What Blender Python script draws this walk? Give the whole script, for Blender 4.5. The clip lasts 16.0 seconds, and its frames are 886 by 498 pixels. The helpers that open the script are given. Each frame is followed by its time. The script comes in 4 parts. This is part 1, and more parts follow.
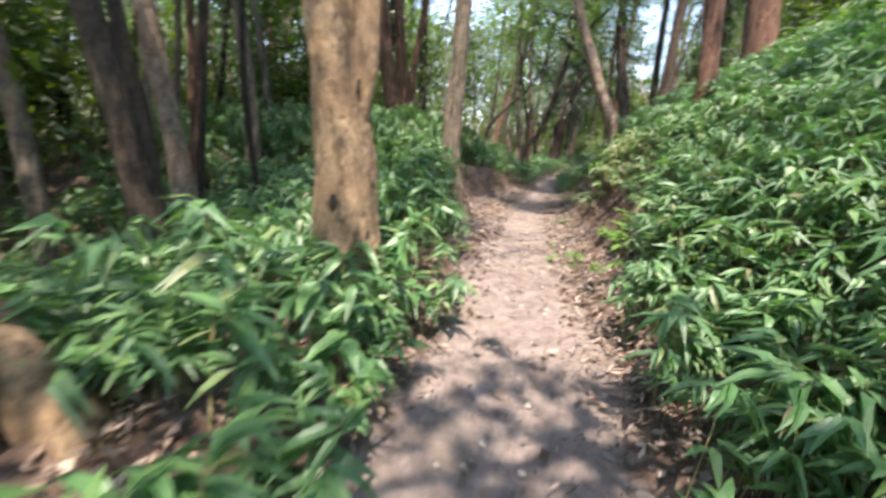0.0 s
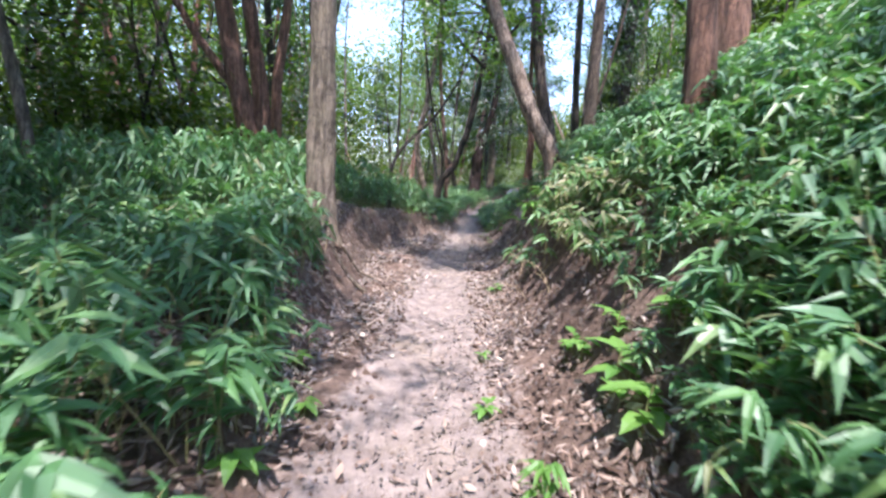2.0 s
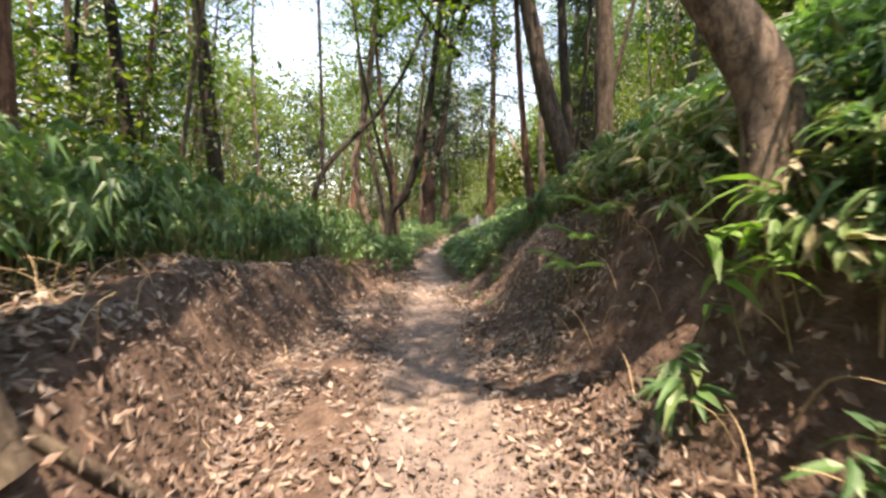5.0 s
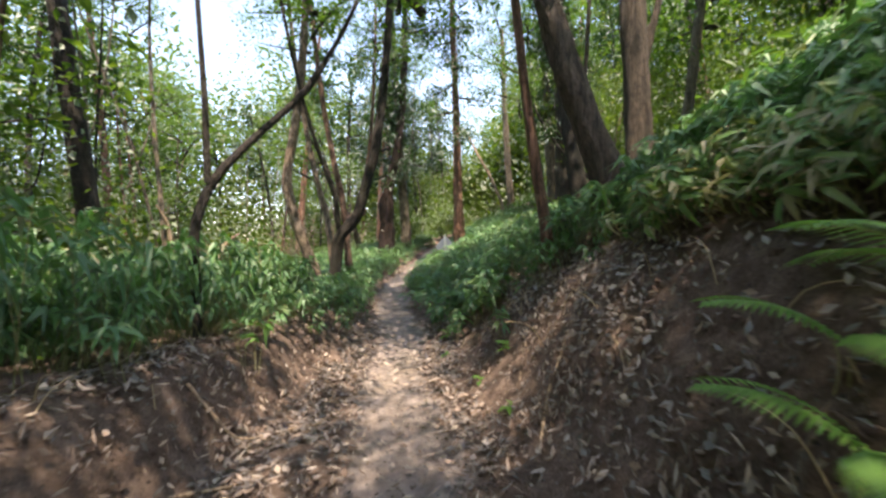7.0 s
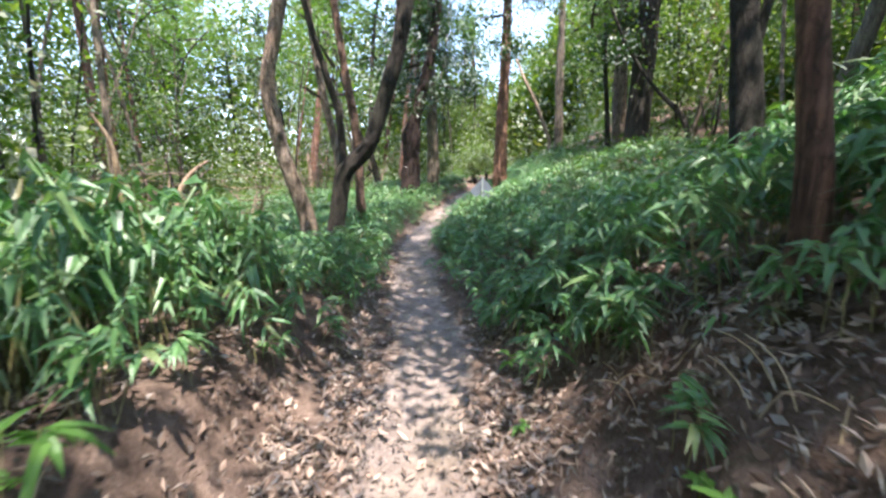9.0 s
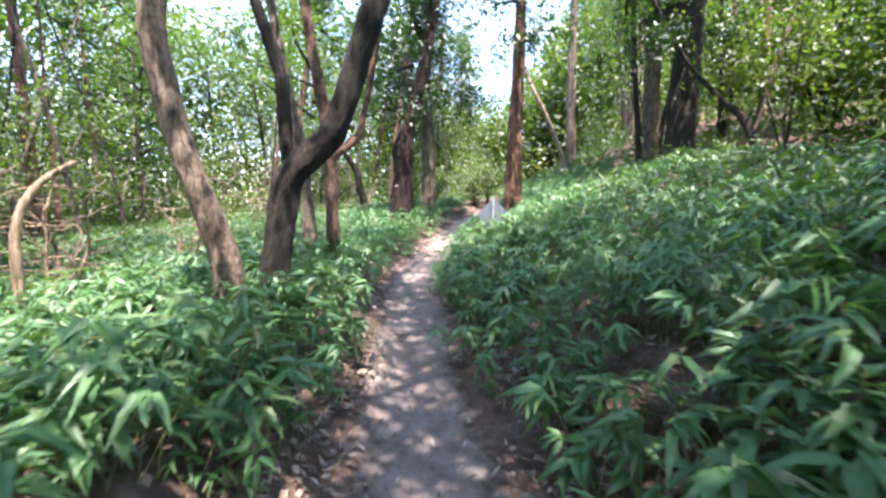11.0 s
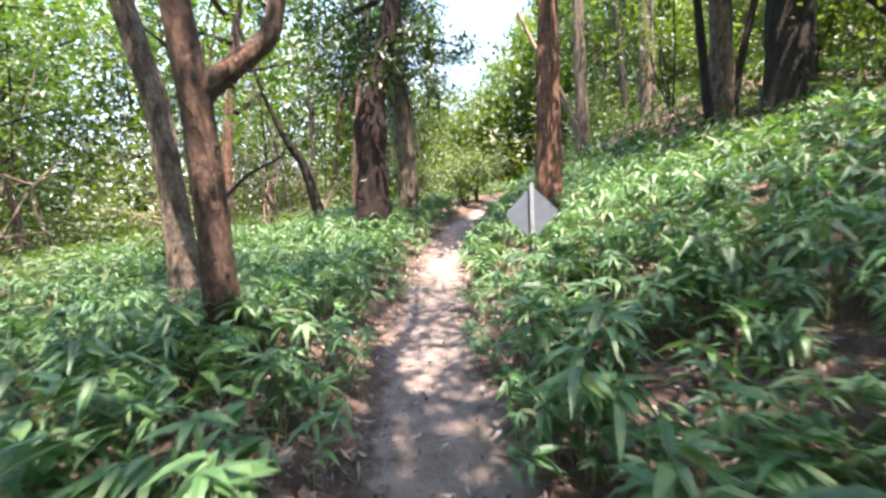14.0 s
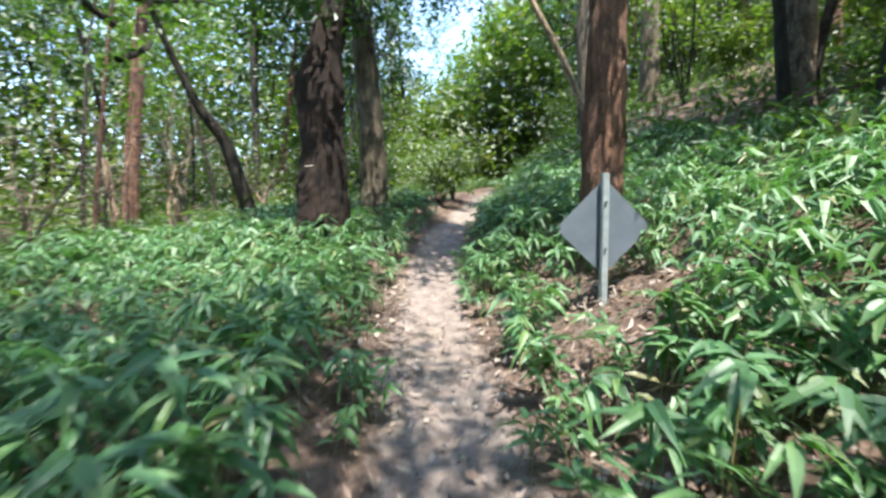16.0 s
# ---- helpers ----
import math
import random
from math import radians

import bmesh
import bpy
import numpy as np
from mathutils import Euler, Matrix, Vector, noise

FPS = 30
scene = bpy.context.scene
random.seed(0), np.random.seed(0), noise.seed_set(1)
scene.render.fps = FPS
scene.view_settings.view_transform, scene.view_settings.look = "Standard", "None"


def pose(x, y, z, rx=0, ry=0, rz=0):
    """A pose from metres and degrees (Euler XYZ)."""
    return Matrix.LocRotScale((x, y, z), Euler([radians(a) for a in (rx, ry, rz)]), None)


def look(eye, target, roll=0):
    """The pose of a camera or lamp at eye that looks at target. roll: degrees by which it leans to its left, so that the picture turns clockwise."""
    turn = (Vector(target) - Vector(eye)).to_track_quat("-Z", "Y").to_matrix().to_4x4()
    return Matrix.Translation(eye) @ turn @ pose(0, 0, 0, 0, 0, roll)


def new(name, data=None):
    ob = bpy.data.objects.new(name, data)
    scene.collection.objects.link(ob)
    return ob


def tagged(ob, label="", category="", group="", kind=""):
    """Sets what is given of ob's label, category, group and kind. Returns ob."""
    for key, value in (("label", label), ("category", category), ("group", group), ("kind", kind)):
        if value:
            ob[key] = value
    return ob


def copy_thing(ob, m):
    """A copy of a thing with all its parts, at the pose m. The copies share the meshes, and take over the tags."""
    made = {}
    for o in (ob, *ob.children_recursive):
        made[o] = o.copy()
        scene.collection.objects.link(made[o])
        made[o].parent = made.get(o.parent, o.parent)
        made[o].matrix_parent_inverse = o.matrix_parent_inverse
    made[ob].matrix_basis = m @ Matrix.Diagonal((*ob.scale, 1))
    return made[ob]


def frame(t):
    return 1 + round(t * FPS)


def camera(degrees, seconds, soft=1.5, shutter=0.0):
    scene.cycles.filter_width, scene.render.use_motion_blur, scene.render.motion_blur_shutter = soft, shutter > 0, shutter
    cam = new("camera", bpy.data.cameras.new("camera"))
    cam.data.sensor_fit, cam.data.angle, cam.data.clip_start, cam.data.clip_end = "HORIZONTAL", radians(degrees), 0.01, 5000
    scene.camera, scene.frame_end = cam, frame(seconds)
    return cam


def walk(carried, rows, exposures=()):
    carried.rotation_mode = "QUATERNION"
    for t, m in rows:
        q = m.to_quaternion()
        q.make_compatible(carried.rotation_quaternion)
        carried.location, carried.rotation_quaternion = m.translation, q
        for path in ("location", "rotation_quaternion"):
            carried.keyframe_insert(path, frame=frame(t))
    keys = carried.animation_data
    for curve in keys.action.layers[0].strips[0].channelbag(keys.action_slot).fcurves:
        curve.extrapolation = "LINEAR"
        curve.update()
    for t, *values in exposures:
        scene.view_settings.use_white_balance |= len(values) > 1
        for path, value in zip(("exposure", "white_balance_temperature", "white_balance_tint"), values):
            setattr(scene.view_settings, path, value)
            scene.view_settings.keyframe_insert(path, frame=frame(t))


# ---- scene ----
cam = camera(92.75, 16.0, soft=2.6, shutter=0.35)
ROWS = [
    (0.0, -0.000, -0.000, 1.280, 76.27, -5.70, -0.38),
    (0.5, 0.163, 0.640, 1.347, 79.61, -3.74, -10.66),
    (1.0, 0.345, 1.325, 1.399, 81.82, -2.55, -10.37),
    (1.5, 0.523, 2.040, 1.427, 79.34, -3.45, -14.73),
    (2.0, 0.708, 2.688, 1.433, 81.33, -3.68, -10.69),
    (2.5, 0.809, 3.354, 1.393, 80.88, -2.72, -12.72),
    (3.0, 0.899, 4.019, 1.316, 84.31, 0.94, -12.26),
    (3.5, 0.972, 4.702, 1.287, 85.04, 0.02, -15.63),
    (4.0, 1.057, 5.388, 1.261, 83.95, 1.96, -16.35),
    (4.2, 1.105, 5.669, 1.261, 85.01, 0.23, -15.75),
    (6.3, 1.685, 8.493, 1.480, 86.46, 1.88, -21.36),
    (6.5, 1.800, 8.739, 1.514, 85.73, 0.55, -20.47),
    (7.0, 1.998, 9.380, 1.529, 88.50, 2.54, -24.00),
    (7.5, 2.145, 10.081, 1.513, 88.41, 3.90, -21.74),
    (8.0, 2.312, 10.763, 1.513, 85.67, 1.37, -23.62),
    (8.5, 2.509, 11.435, 1.536, 84.24, 3.49, -23.95),
    (9.0, 2.781, 12.114, 1.603, 80.37, -0.52, -20.82),
    (9.5, 3.005, 12.738, 1.626, 80.13, -0.06, -22.91),
    (10.0, 3.206, 13.398, 1.502, 78.96, 1.37, -21.12),
    (10.2, 3.248, 13.658, 1.470, 83.64, 1.14, -21.61),
    (12.3, 4.034, 16.373, 1.435, 84.02, -2.07, -22.83),
    (12.5, 4.066, 16.629, 1.431, 87.69, -2.11, -27.52),
    (13.0, 4.238, 17.295, 1.391, 85.97, 0.16, -26.51),
    (13.5, 4.355, 17.976, 1.388, 86.67, -0.36, -24.37),
    (14.0, 4.543, 18.652, 1.363, 84.28, 2.73, -26.85),
    (14.5, 4.767, 19.319, 1.341, 83.79, -0.61, -23.86),
    (15.0, 4.996, 19.954, 1.330, 81.55, 1.23, -27.98),
    (15.5, 5.234, 20.584, 1.364, 82.29, 0.57, -26.41),
    (16.0, 5.441, 21.202, 1.431, 83.76, 1.23, -32.51),
]
walk(cam, [(t, pose(x, y, z, rx, ry, rz)) for t, x, y, z, rx, ry, rz in ROWS],
     exposures=[(0.0, 2.33, 7200, 19), (0.5, 2.23, 6900, 9), (1.0, 2.3, 5550, 10), (1.5, 2.45, 5650, 10), (2.0, 2.43, 6050, 23), (3.0, 2.45, 6150, 23),
                (4.0, 2.45, 7000, 17), (6.5, 2.43, 10750, 37), (7.0, 2.3, 7800, 16), (7.5, 2.48, 7300, 15), (8.5, 2.76, 6850, 22), (9.5, 2.73, 6500, 11),
                (10.0, 2.83, 6500, 15), (12.5, 3.08, 6900, 27), (13.5, 3.06, 7200, 26), (14.5, 2.9, 7200, 19), (15.5, 2.56, 6400, 11), (16.0, 2.43, 6500, 8)])

# ---- light ----
SUN_TO = Vector((-0.03, -0.34, 0.94)).normalized()
world = bpy.data.worlds.new("sky")
scene.world = world
world.use_nodes = True
wn = world.node_tree
wn.nodes.clear()
sky = wn.nodes.new("ShaderNodeTexSky")
sky.sky_type = "NISHITA"
sky.sun_disc = False
sky.sun_elevation = math.asin(SUN_TO.z)
sky.sun_rotation = math.atan2(SUN_TO.x, SUN_TO.y)
sky.air_density, sky.dust_density = 1.0, 0.6
wbg = wn.nodes.new("ShaderNodeBackground")
wbg.inputs["Strength"].default_value = 0.15
wout = wn.nodes.new("ShaderNodeOutputWorld")
wn.links.new(sky.outputs[0], wbg.inputs[0])
wn.links.new(wbg.outputs[0], wout.inputs[0])
sun = new("sun", bpy.data.lights.new("sun", "SUN"))
sun.data.energy, sun.data.angle, sun.data.color = 2.8, radians(0.53), (1.0, 0.93, 0.82)
sun.matrix_world = look((0, 0, 30), Vector((0, 0, 30)) - SUN_TO)


# ---- materials ----
def material(name):
    m = bpy.data.materials.new(name)
    m.use_nodes = True
    t = m.node_tree
    t.nodes.clear()
    out = t.nodes.new("ShaderNodeOutputMaterial")

    def node(kind, **values):
        n = t.nodes.new(kind)
        for key, v in values.items():
            if key in n.inputs:
                n.inputs[key].default_value = v
        return n
    return m, t, out, node


def ramp(t, source, stops):
    r = t.nodes.new("ShaderNodeValToRGB")
    while len(r.color_ramp.elements) < len(stops):
        r.color_ramp.elements.new(0.5)
    for e, (p, c) in zip(r.color_ramp.elements, stops):
        e.position, e.color = p, (*c, 1)
    t.links.new(source, r.inputs[0])
    return r.outputs[0]


def mix(t, kind, fac, a, b):
    n = t.nodes.new("ShaderNodeMix")
    n.data_type, n.blend_type = "RGBA", kind
    for sock, v in ((n.inputs[0], fac), (n.inputs[6], a), (n.inputs[7], b)):
        if hasattr(v, "is_output"):
            t.links.new(v, sock)
        else:
            sock.default_value = v if isinstance(v, float) else (*v, 1)
    return n.outputs[2]


def coords(t, scale=(1, 1, 1)):
    c = t.nodes.new("ShaderNodeTexCoord")
    m = t.nodes.new("ShaderNodeMapping")
    m.inputs["Scale"].default_value = scale
    t.links.new(c.outputs["Object"], m.inputs[0])
    return m.outputs[0]


def noise_of(t, vec, scale, detail=5.0, rough=0.6):
    n = t.nodes.new("ShaderNodeTexNoise")
    n.inputs["Scale"].default_value, n.inputs["Detail"].default_value, n.inputs["Roughness"].default_value = scale, detail, rough
    t.links.new(vec, n.inputs["Vector"])
    return n.outputs[0]


def noise_colour(t, vec, scale):
    n = t.nodes.new("ShaderNodeTexNoise")
    n.inputs["Scale"].default_value = scale
    t.links.new(vec, n.inputs["Vector"])
    return n.outputs["Color"]


def leaf_material(name, stops, through_light, gloss=0.25, rough=0.45):
    """Leaves: diffuse, light passing through the blade, and a waxy sheen."""
    m, t, out, node = material(name)
    geo = t.nodes.new("ShaderNodeNewGeometry")
    info = t.nodes.new("ShaderNodeObjectInfo")
    add = node("ShaderNodeMath")
    add.operation = "ADD"
    t.links.new(geo.outputs["Random Per Island"], add.inputs[0])
    t.links.new(info.outputs["Random"], add.inputs[1])
    half = node("ShaderNodeMath")
    half.operation = "FRACT"
    t.links.new(add.outputs[0], half.inputs[0])
    base = ramp(t, half.outputs[0], stops)
    blotch = noise_of(t, coords(t), 3.0, 3.0)
    base = mix(t, "MULTIPLY", 0.6, base, ramp(t, blotch, [(0.3, (0.6, 0.62, 0.55)), (0.7, (1.15, 1.1, 1.0))]))
    d = node("ShaderNodeBsdfDiffuse")
    tr = node("ShaderNodeBsdfTranslucent")
    t.links.new(base, d.inputs["Color"])
    t.links.new(mix(t, "MULTIPLY", 1.0, base, (1.2, 1.35, 0.58)), tr.inputs["Color"])
    ms = node("ShaderNodeMixShader", Fac=through_light)
    t.links.new(d.outputs[0], ms.inputs[1])
    t.links.new(tr.outputs[0], ms.inputs[2])
    g = node("ShaderNodeBsdfGlossy", Roughness=rough)
    g.inputs["Color"].default_value = (0.8, 0.85, 0.85, 1)
    fr = node("ShaderNodeFresnel", IOR=1.5)
    k = node("ShaderNodeMath")
    k.operation = "MULTIPLY_ADD"
    k.use_clamp = True
    k.inputs[1].default_value, k.inputs[2].default_value = gloss * 2.0, gloss * 0.22
    t.links.new(fr.outputs[0], k.inputs[0])
    m2 = node("ShaderNodeMixShader")
    t.links.new(k.outputs[0], m2.inputs[0])
    t.links.new(ms.outputs[0], m2.inputs[1])
    t.links.new(g.outputs[0], m2.inputs[2])
    t.links.new(m2.outputs[0], out.inputs[0])
    return m


def bark_material(name, dark, light, tint, stretch=0.16, depth=0.5, patches=0.5, cracks=0.6):
    m, t, out, node = material(name)
    vec = coords(t, (1, 1, stretch))
    fine = noise_of(t, vec, 42.0, 8.0, 0.7)
    plates = noise_of(t, vec, 14.0, 4.0)
    broad = noise_of(t, coords(t), 2.2, 4.0)
    base = ramp(t, fine, [(0.3, dark), (0.7, light)])
    base = mix(t, "MULTIPLY", 0.85, base, ramp(t, plates, [(0.4, (0.28, 0.26, 0.25)), (0.52, (1.15, 1.15, 1.15))]))
    base = mix(t, "MIX", ramp(t, broad, [(0.5 - 0.1 * patches, (0, 0, 0)), (0.72, (1, 1, 1))]), base, tint)
    cell = node("ShaderNodeTexVoronoi", Scale=17.0)
    cell.feature = "DISTANCE_TO_EDGE"
    warp = mix(t, "LINEAR_LIGHT", 0.04, coords(t, (1, 1, stretch * 0.9 + 0.04)), noise_colour(t, coords(t), 9.0))
    t.links.new(warp, cell.inputs["Vector"])
    crack = ramp(t, cell.outputs["Distance"], [(0.0, (0.22, 0.2, 0.2)), (0.09, (0.9, 0.9, 0.9)), (0.3, (1.1, 1.1, 1.1))])
    base = mix(t, "MULTIPLY", cracks, base, crack)
    spots = noise_of(t, coords(t), 7.5, 5.0, 0.65)
    base = mix(t, "MULTIPLY", 0.6, base, ramp(t, spots, [(0.32, (0.45, 0.42, 0.42)), (0.5, (1.0, 1.0, 1.0)), (0.72, (1.4, 1.35, 1.2))]))
    p = node("ShaderNodeBsdfPrincipled", Roughness=0.88)
    t.links.new(base, p.inputs["Base Color"])
    groove = node("ShaderNodeBump", Strength=depth * cracks, Distance=0.025)
    t.links.new(crack, groove.inputs["Height"])
    hgt = node("ShaderNodeMath")
    hgt.operation = "ADD"
    t.links.new(fine, hgt.inputs[0])
    t.links.new(plates, hgt.inputs[1])
    b = node("ShaderNodeBump", Strength=depth, Distance=0.06)
    t.links.new(groove.outputs[0], b.inputs["Normal"])
    t.links.new(hgt.outputs[0], b.inputs["Height"])
    t.links.new(b.outputs[0], p.inputs["Normal"])
    t.links.new(p.outputs[0], out.inputs[0])
    return m


def ground_material():
    m, t, out, node = material("forest_soil")
    vec = coords(t)
    a = node("ShaderNodeAttribute")
    a.attribute_name = "worn"
    big, mid, fine = noise_of(t, vec, 0.9, 4.0), noise_of(t, vec, 7.0, 6.0, 0.65), noise_of(t, vec, 55.0, 6.0, 0.7)
    soil = ramp(t, mid, [(0.25, (0.065, 0.046, 0.038)), (0.5, (0.15, 0.11, 0.092)), (0.75, (0.27, 0.205, 0.172))])
    soil = mix(t, "MULTIPLY", 0.7, soil, ramp(t, fine, [(0.3, (0.45, 0.42, 0.4)), (0.7, (1.35, 1.3, 1.25))]))
    sand = ramp(t, mid, [(0.25, (0.15, 0.118, 0.105)), (0.5, (0.265, 0.222, 0.205)), (0.75, (0.39, 0.33, 0.3))])
    sand = mix(t, "MULTIPLY", 0.55, sand, ramp(t, fine, [(0.3, (0.6, 0.58, 0.57)), (0.65, (1.1, 1.1, 1.1))]))
    sand = mix(t, "MIX", ramp(t, big, [(0.52, (0, 0, 0)), (0.75, (0.35, 0.35, 0.35))]), sand, (0.3, 0.235, 0.13))
    w = node("ShaderNodeMath")
    w.operation = "ADD"
    sub = node("ShaderNodeMath")
    sub.operation = "MULTIPLY_ADD"
    sub.inputs[1].default_value, sub.inputs[2].default_value = 1.5, -0.75
    t.links.new(mid, sub.inputs[0])
    t.links.new(a.outputs["Fac"], w.inputs[0])
    t.links.new(sub.outputs[0], w.inputs[1])
    base = mix(t, "MIX", ramp(t, w.outputs[0], [(0.3, (0, 0, 0)), (0.75, (1, 1, 1))]), soil, sand)
    p = node("ShaderNodeBsdfPrincipled", Roughness=0.95)
    p.inputs["Specular IOR Level"].default_value = 0.2
    t.links.new(base, p.inputs["Base Color"])
    s = node("ShaderNodeMath")
    s.operation = "MULTIPLY_ADD"
    s.inputs[1].default_value = 0.4
    t.links.new(fine, s.inputs[0])
    t.links.new(mid, s.inputs[2])
    b = node("ShaderNodeBump", Strength=1.0, Distance=0.06)
    t.links.new(s.outputs[0], b.inputs["Height"])
    t.links.new(b.outputs[0], p.inputs["Normal"])
    t.links.new(p.outputs[0], out.inputs[0])
    return m


def plain_material(name, colour, rough=0.6, metal=0.0, wear=(0.8, 0.8, 0.8), scale=9.0):
    m, t, out, node = material(name)
    p = node("ShaderNodeBsdfPrincipled", Roughness=rough, Metallic=metal)
    n = noise_of(t, coords(t), scale, 6.0)
    t.links.new(mix(t, "MULTIPLY", 0.6, colour, ramp(t, n, [(0.3, wear), (0.65, (1.1, 1.1, 1.1))])), p.inputs["Base Color"])
    b = node("ShaderNodeBump", Strength=0.15, Distance=0.01)
    t.links.new(n, b.inputs["Height"])
    t.links.new(b.outputs[0], p.inputs["Normal"])
    t.links.new(p.outputs[0], out.inputs[0])
    return m


SOIL = ground_material()
SASA = leaf_material("bamboo_grass_leaf", [(0.0, (0.058, 0.16, 0.067)), (0.45, (0.086, 0.225, 0.086)), (0.85, (0.12, 0.27, 0.09)), (0.97, (0.17, 0.28, 0.1)), (1.0, (0.22, 0.21, 0.11))], 0.46, 0.17, 0.5)
SASA_DRY = leaf_material("fading_bamboo_grass_leaf", [(0.0, (0.075, 0.19, 0.06)), (0.4, (0.13, 0.26, 0.07)), (0.55, (0.2, 0.26, 0.11)), (0.8, (0.33, 0.32, 0.2)), (1.0, (0.42, 0.38, 0.28))], 0.4, 0.12, 0.6)
FAR_SASA = leaf_material("distant_bamboo_grass_leaf", [(0.0, (0.06, 0.125, 0.04)), (0.6, (0.085, 0.16, 0.045)), (1.0, (0.115, 0.18, 0.05))], 0.5, 0.04, 0.6)
CROWN = leaf_material("broadleaf", [(0.0, (0.052, 0.115, 0.028)), (0.5, (0.075, 0.145, 0.032)), (1.0, (0.1, 0.17, 0.042))], 0.6, 0.05, 0.6)
NEEDLE = leaf_material("cedar_foliage", [(0.0, (0.02, 0.055, 0.02)), (0.6, (0.035, 0.085, 0.025)), (1.0, (0.06, 0.12, 0.03))], 0.3, 0.1, 0.6)
SHRUB = leaf_material("shrub_leaf", [(0.0, (0.062, 0.115, 0.028)), (0.5, (0.092, 0.15, 0.034)), (0.9, (0.118, 0.172, 0.042)), (1.0, (0.15, 0.14, 0.06))], 0.6, 0.05, 0.6)
FERN = leaf_material("fern_leaf", [(0.0, (0.1, 0.25, 0.05)), (1.0, (0.16, 0.33, 0.07))], 0.5, 0.1, 0.5)
LITTER = leaf_material("dead_leaf", [(0.0, (0.07, 0.042, 0.034)), (0.4, (0.15, 0.098, 0.078)), (0.7, (0.25, 0.175, 0.145)), (0.93, (0.37, 0.275, 0.235)), (1.0, (0.52, 0.42, 0.36))], 0.15, 0.08, 0.6)
CRUMB = leaf_material("rotted_leaf", [(0.0, (0.03, 0.02, 0.017)), (0.5, (0.07, 0.045, 0.036)), (0.85, (0.14, 0.095, 0.078)), (1.0, (0.24, 0.17, 0.14))], 0.05, 0.06, 0.65)
CULM = plain_material("bamboo_culm", (0.24, 0.23, 0.1), 0.5)
STRAW = plain_material("dry_stalk", (0.42, 0.33, 0.2), 0.7)
BARK_GREY = bark_material("grey_bark", (0.085, 0.065, 0.05), (0.27, 0.22, 0.17), (0.2, 0.17, 0.12), 0.12, 0.7)
BARK_PALE = bark_material("pale_bark", (0.1, 0.075, 0.058), (0.36, 0.285, 0.225), (0.2, 0.14, 0.1), 0.3, 0.7)
BARK_RED = bark_material("cedar_bark", (0.075, 0.036, 0.025), (0.34, 0.175, 0.115), (0.27, 0.145, 0.1), 0.06, 1.0)
BARK_SCAR = bark_material("scarred_brown_bark", (0.05, 0.028, 0.021), (0.28, 0.155, 0.108), (0.21, 0.14, 0.11), 0.35, 0.9, 0.7, 0.5)
# Dark bark, its tone lowered further to hold the trunks' backlit shade.
BARK_DARK_SHADED = bark_material("dark_shaded_bark", (0.014, 0.011, 0.009), (0.058, 0.045, 0.036), (0.04, 0.04, 0.028), 0.3, 1.0)
# Dark red cedar bark, deepened in colour to stand for shade on the trunk.
BARK_RED_SHADED = bark_material("dark_red_shaded_bark", (0.012, 0.007, 0.006), (0.05, 0.026, 0.021), (0.05, 0.026, 0.022), 0.08, 1.0)
BARK_PEEL = bark_material("peeling_bark", (0.15, 0.1, 0.062), (0.5, 0.375, 0.245), (0.33, 0.21, 0.115), 0.45, 0.8, 0.9, 0.2)
BARK_BROWN = bark_material("brown_bark", (0.035, 0.025, 0.019), (0.145, 0.105, 0.078), (0.11, 0.085, 0.06), 0.14, 0.9)
DEADWOOD = bark_material("dead_wood", (0.2, 0.14, 0.09), (0.5, 0.38, 0.27), (0.38, 0.28, 0.2), 0.1, 0.4)
METAL = plain_material("zinc_sheet", (0.13, 0.16, 0.2), 0.65, 0.0, (0.7, 0.72, 0.75), 6.0)
POST = plain_material("painted_post", (0.32, 0.37, 0.4), 0.5, 0.0, (0.6, 0.6, 0.55), 20.0)
BOLT = plain_material("bolt_steel", (0.3, 0.3, 0.3), 0.4, 0.9)
STONE = plain_material("pebble", (0.42, 0.38, 0.33), 0.9, 0.0, (0.5, 0.5, 0.5), 25.0)
ROPE = plain_material("pale_cord", (0.6, 0.58, 0.52), 0.8)


# ---- mesh helpers ----
def mesh_of(name, verts, faces, mat, smooth=True):
    """A mesh from arrays of places and of triangles or quads."""
    verts, faces = np.asarray(verts, np.float32), np.asarray(faces, np.int32)
    me = bpy.data.meshes.new(name)
    n, k = faces.shape
    me.vertices.add(len(verts))
    me.vertices.foreach_set("co", verts.ravel())
    me.loops.add(n * k)
    me.loops.foreach_set("vertex_index", faces.ravel())
    me.polygons.add(n)
    me.polygons.foreach_set("loop_start", np.arange(0, n * k, k, dtype=np.int32))
    me.update(calc_edges=True)
    me.polygons.foreach_set("use_smooth", np.full(n, smooth))
    me.materials.append(mat)
    me.validate()
    return me


def part_of(name, me, parent, label="", m=None):
    ob = new(name, me)
    ob.parent = parent
    if m is not None:
        ob.matrix_basis = m
    return tagged(ob, label)


def part(name, bm, mat, parent, label=""):
    me = bpy.data.meshes.new(name)
    bm.to_mesh(me)
    bm.free()
    me.materials.append(mat)
    return part_of(name, me, parent, label)


def join(chunks):
    vs, fs, n = [], [], 0
    for v, f in chunks:
        vs.append(v)
        fs.append(f + n)
        n += len(v)
    return np.concatenate(vs), np.concatenate(fs)


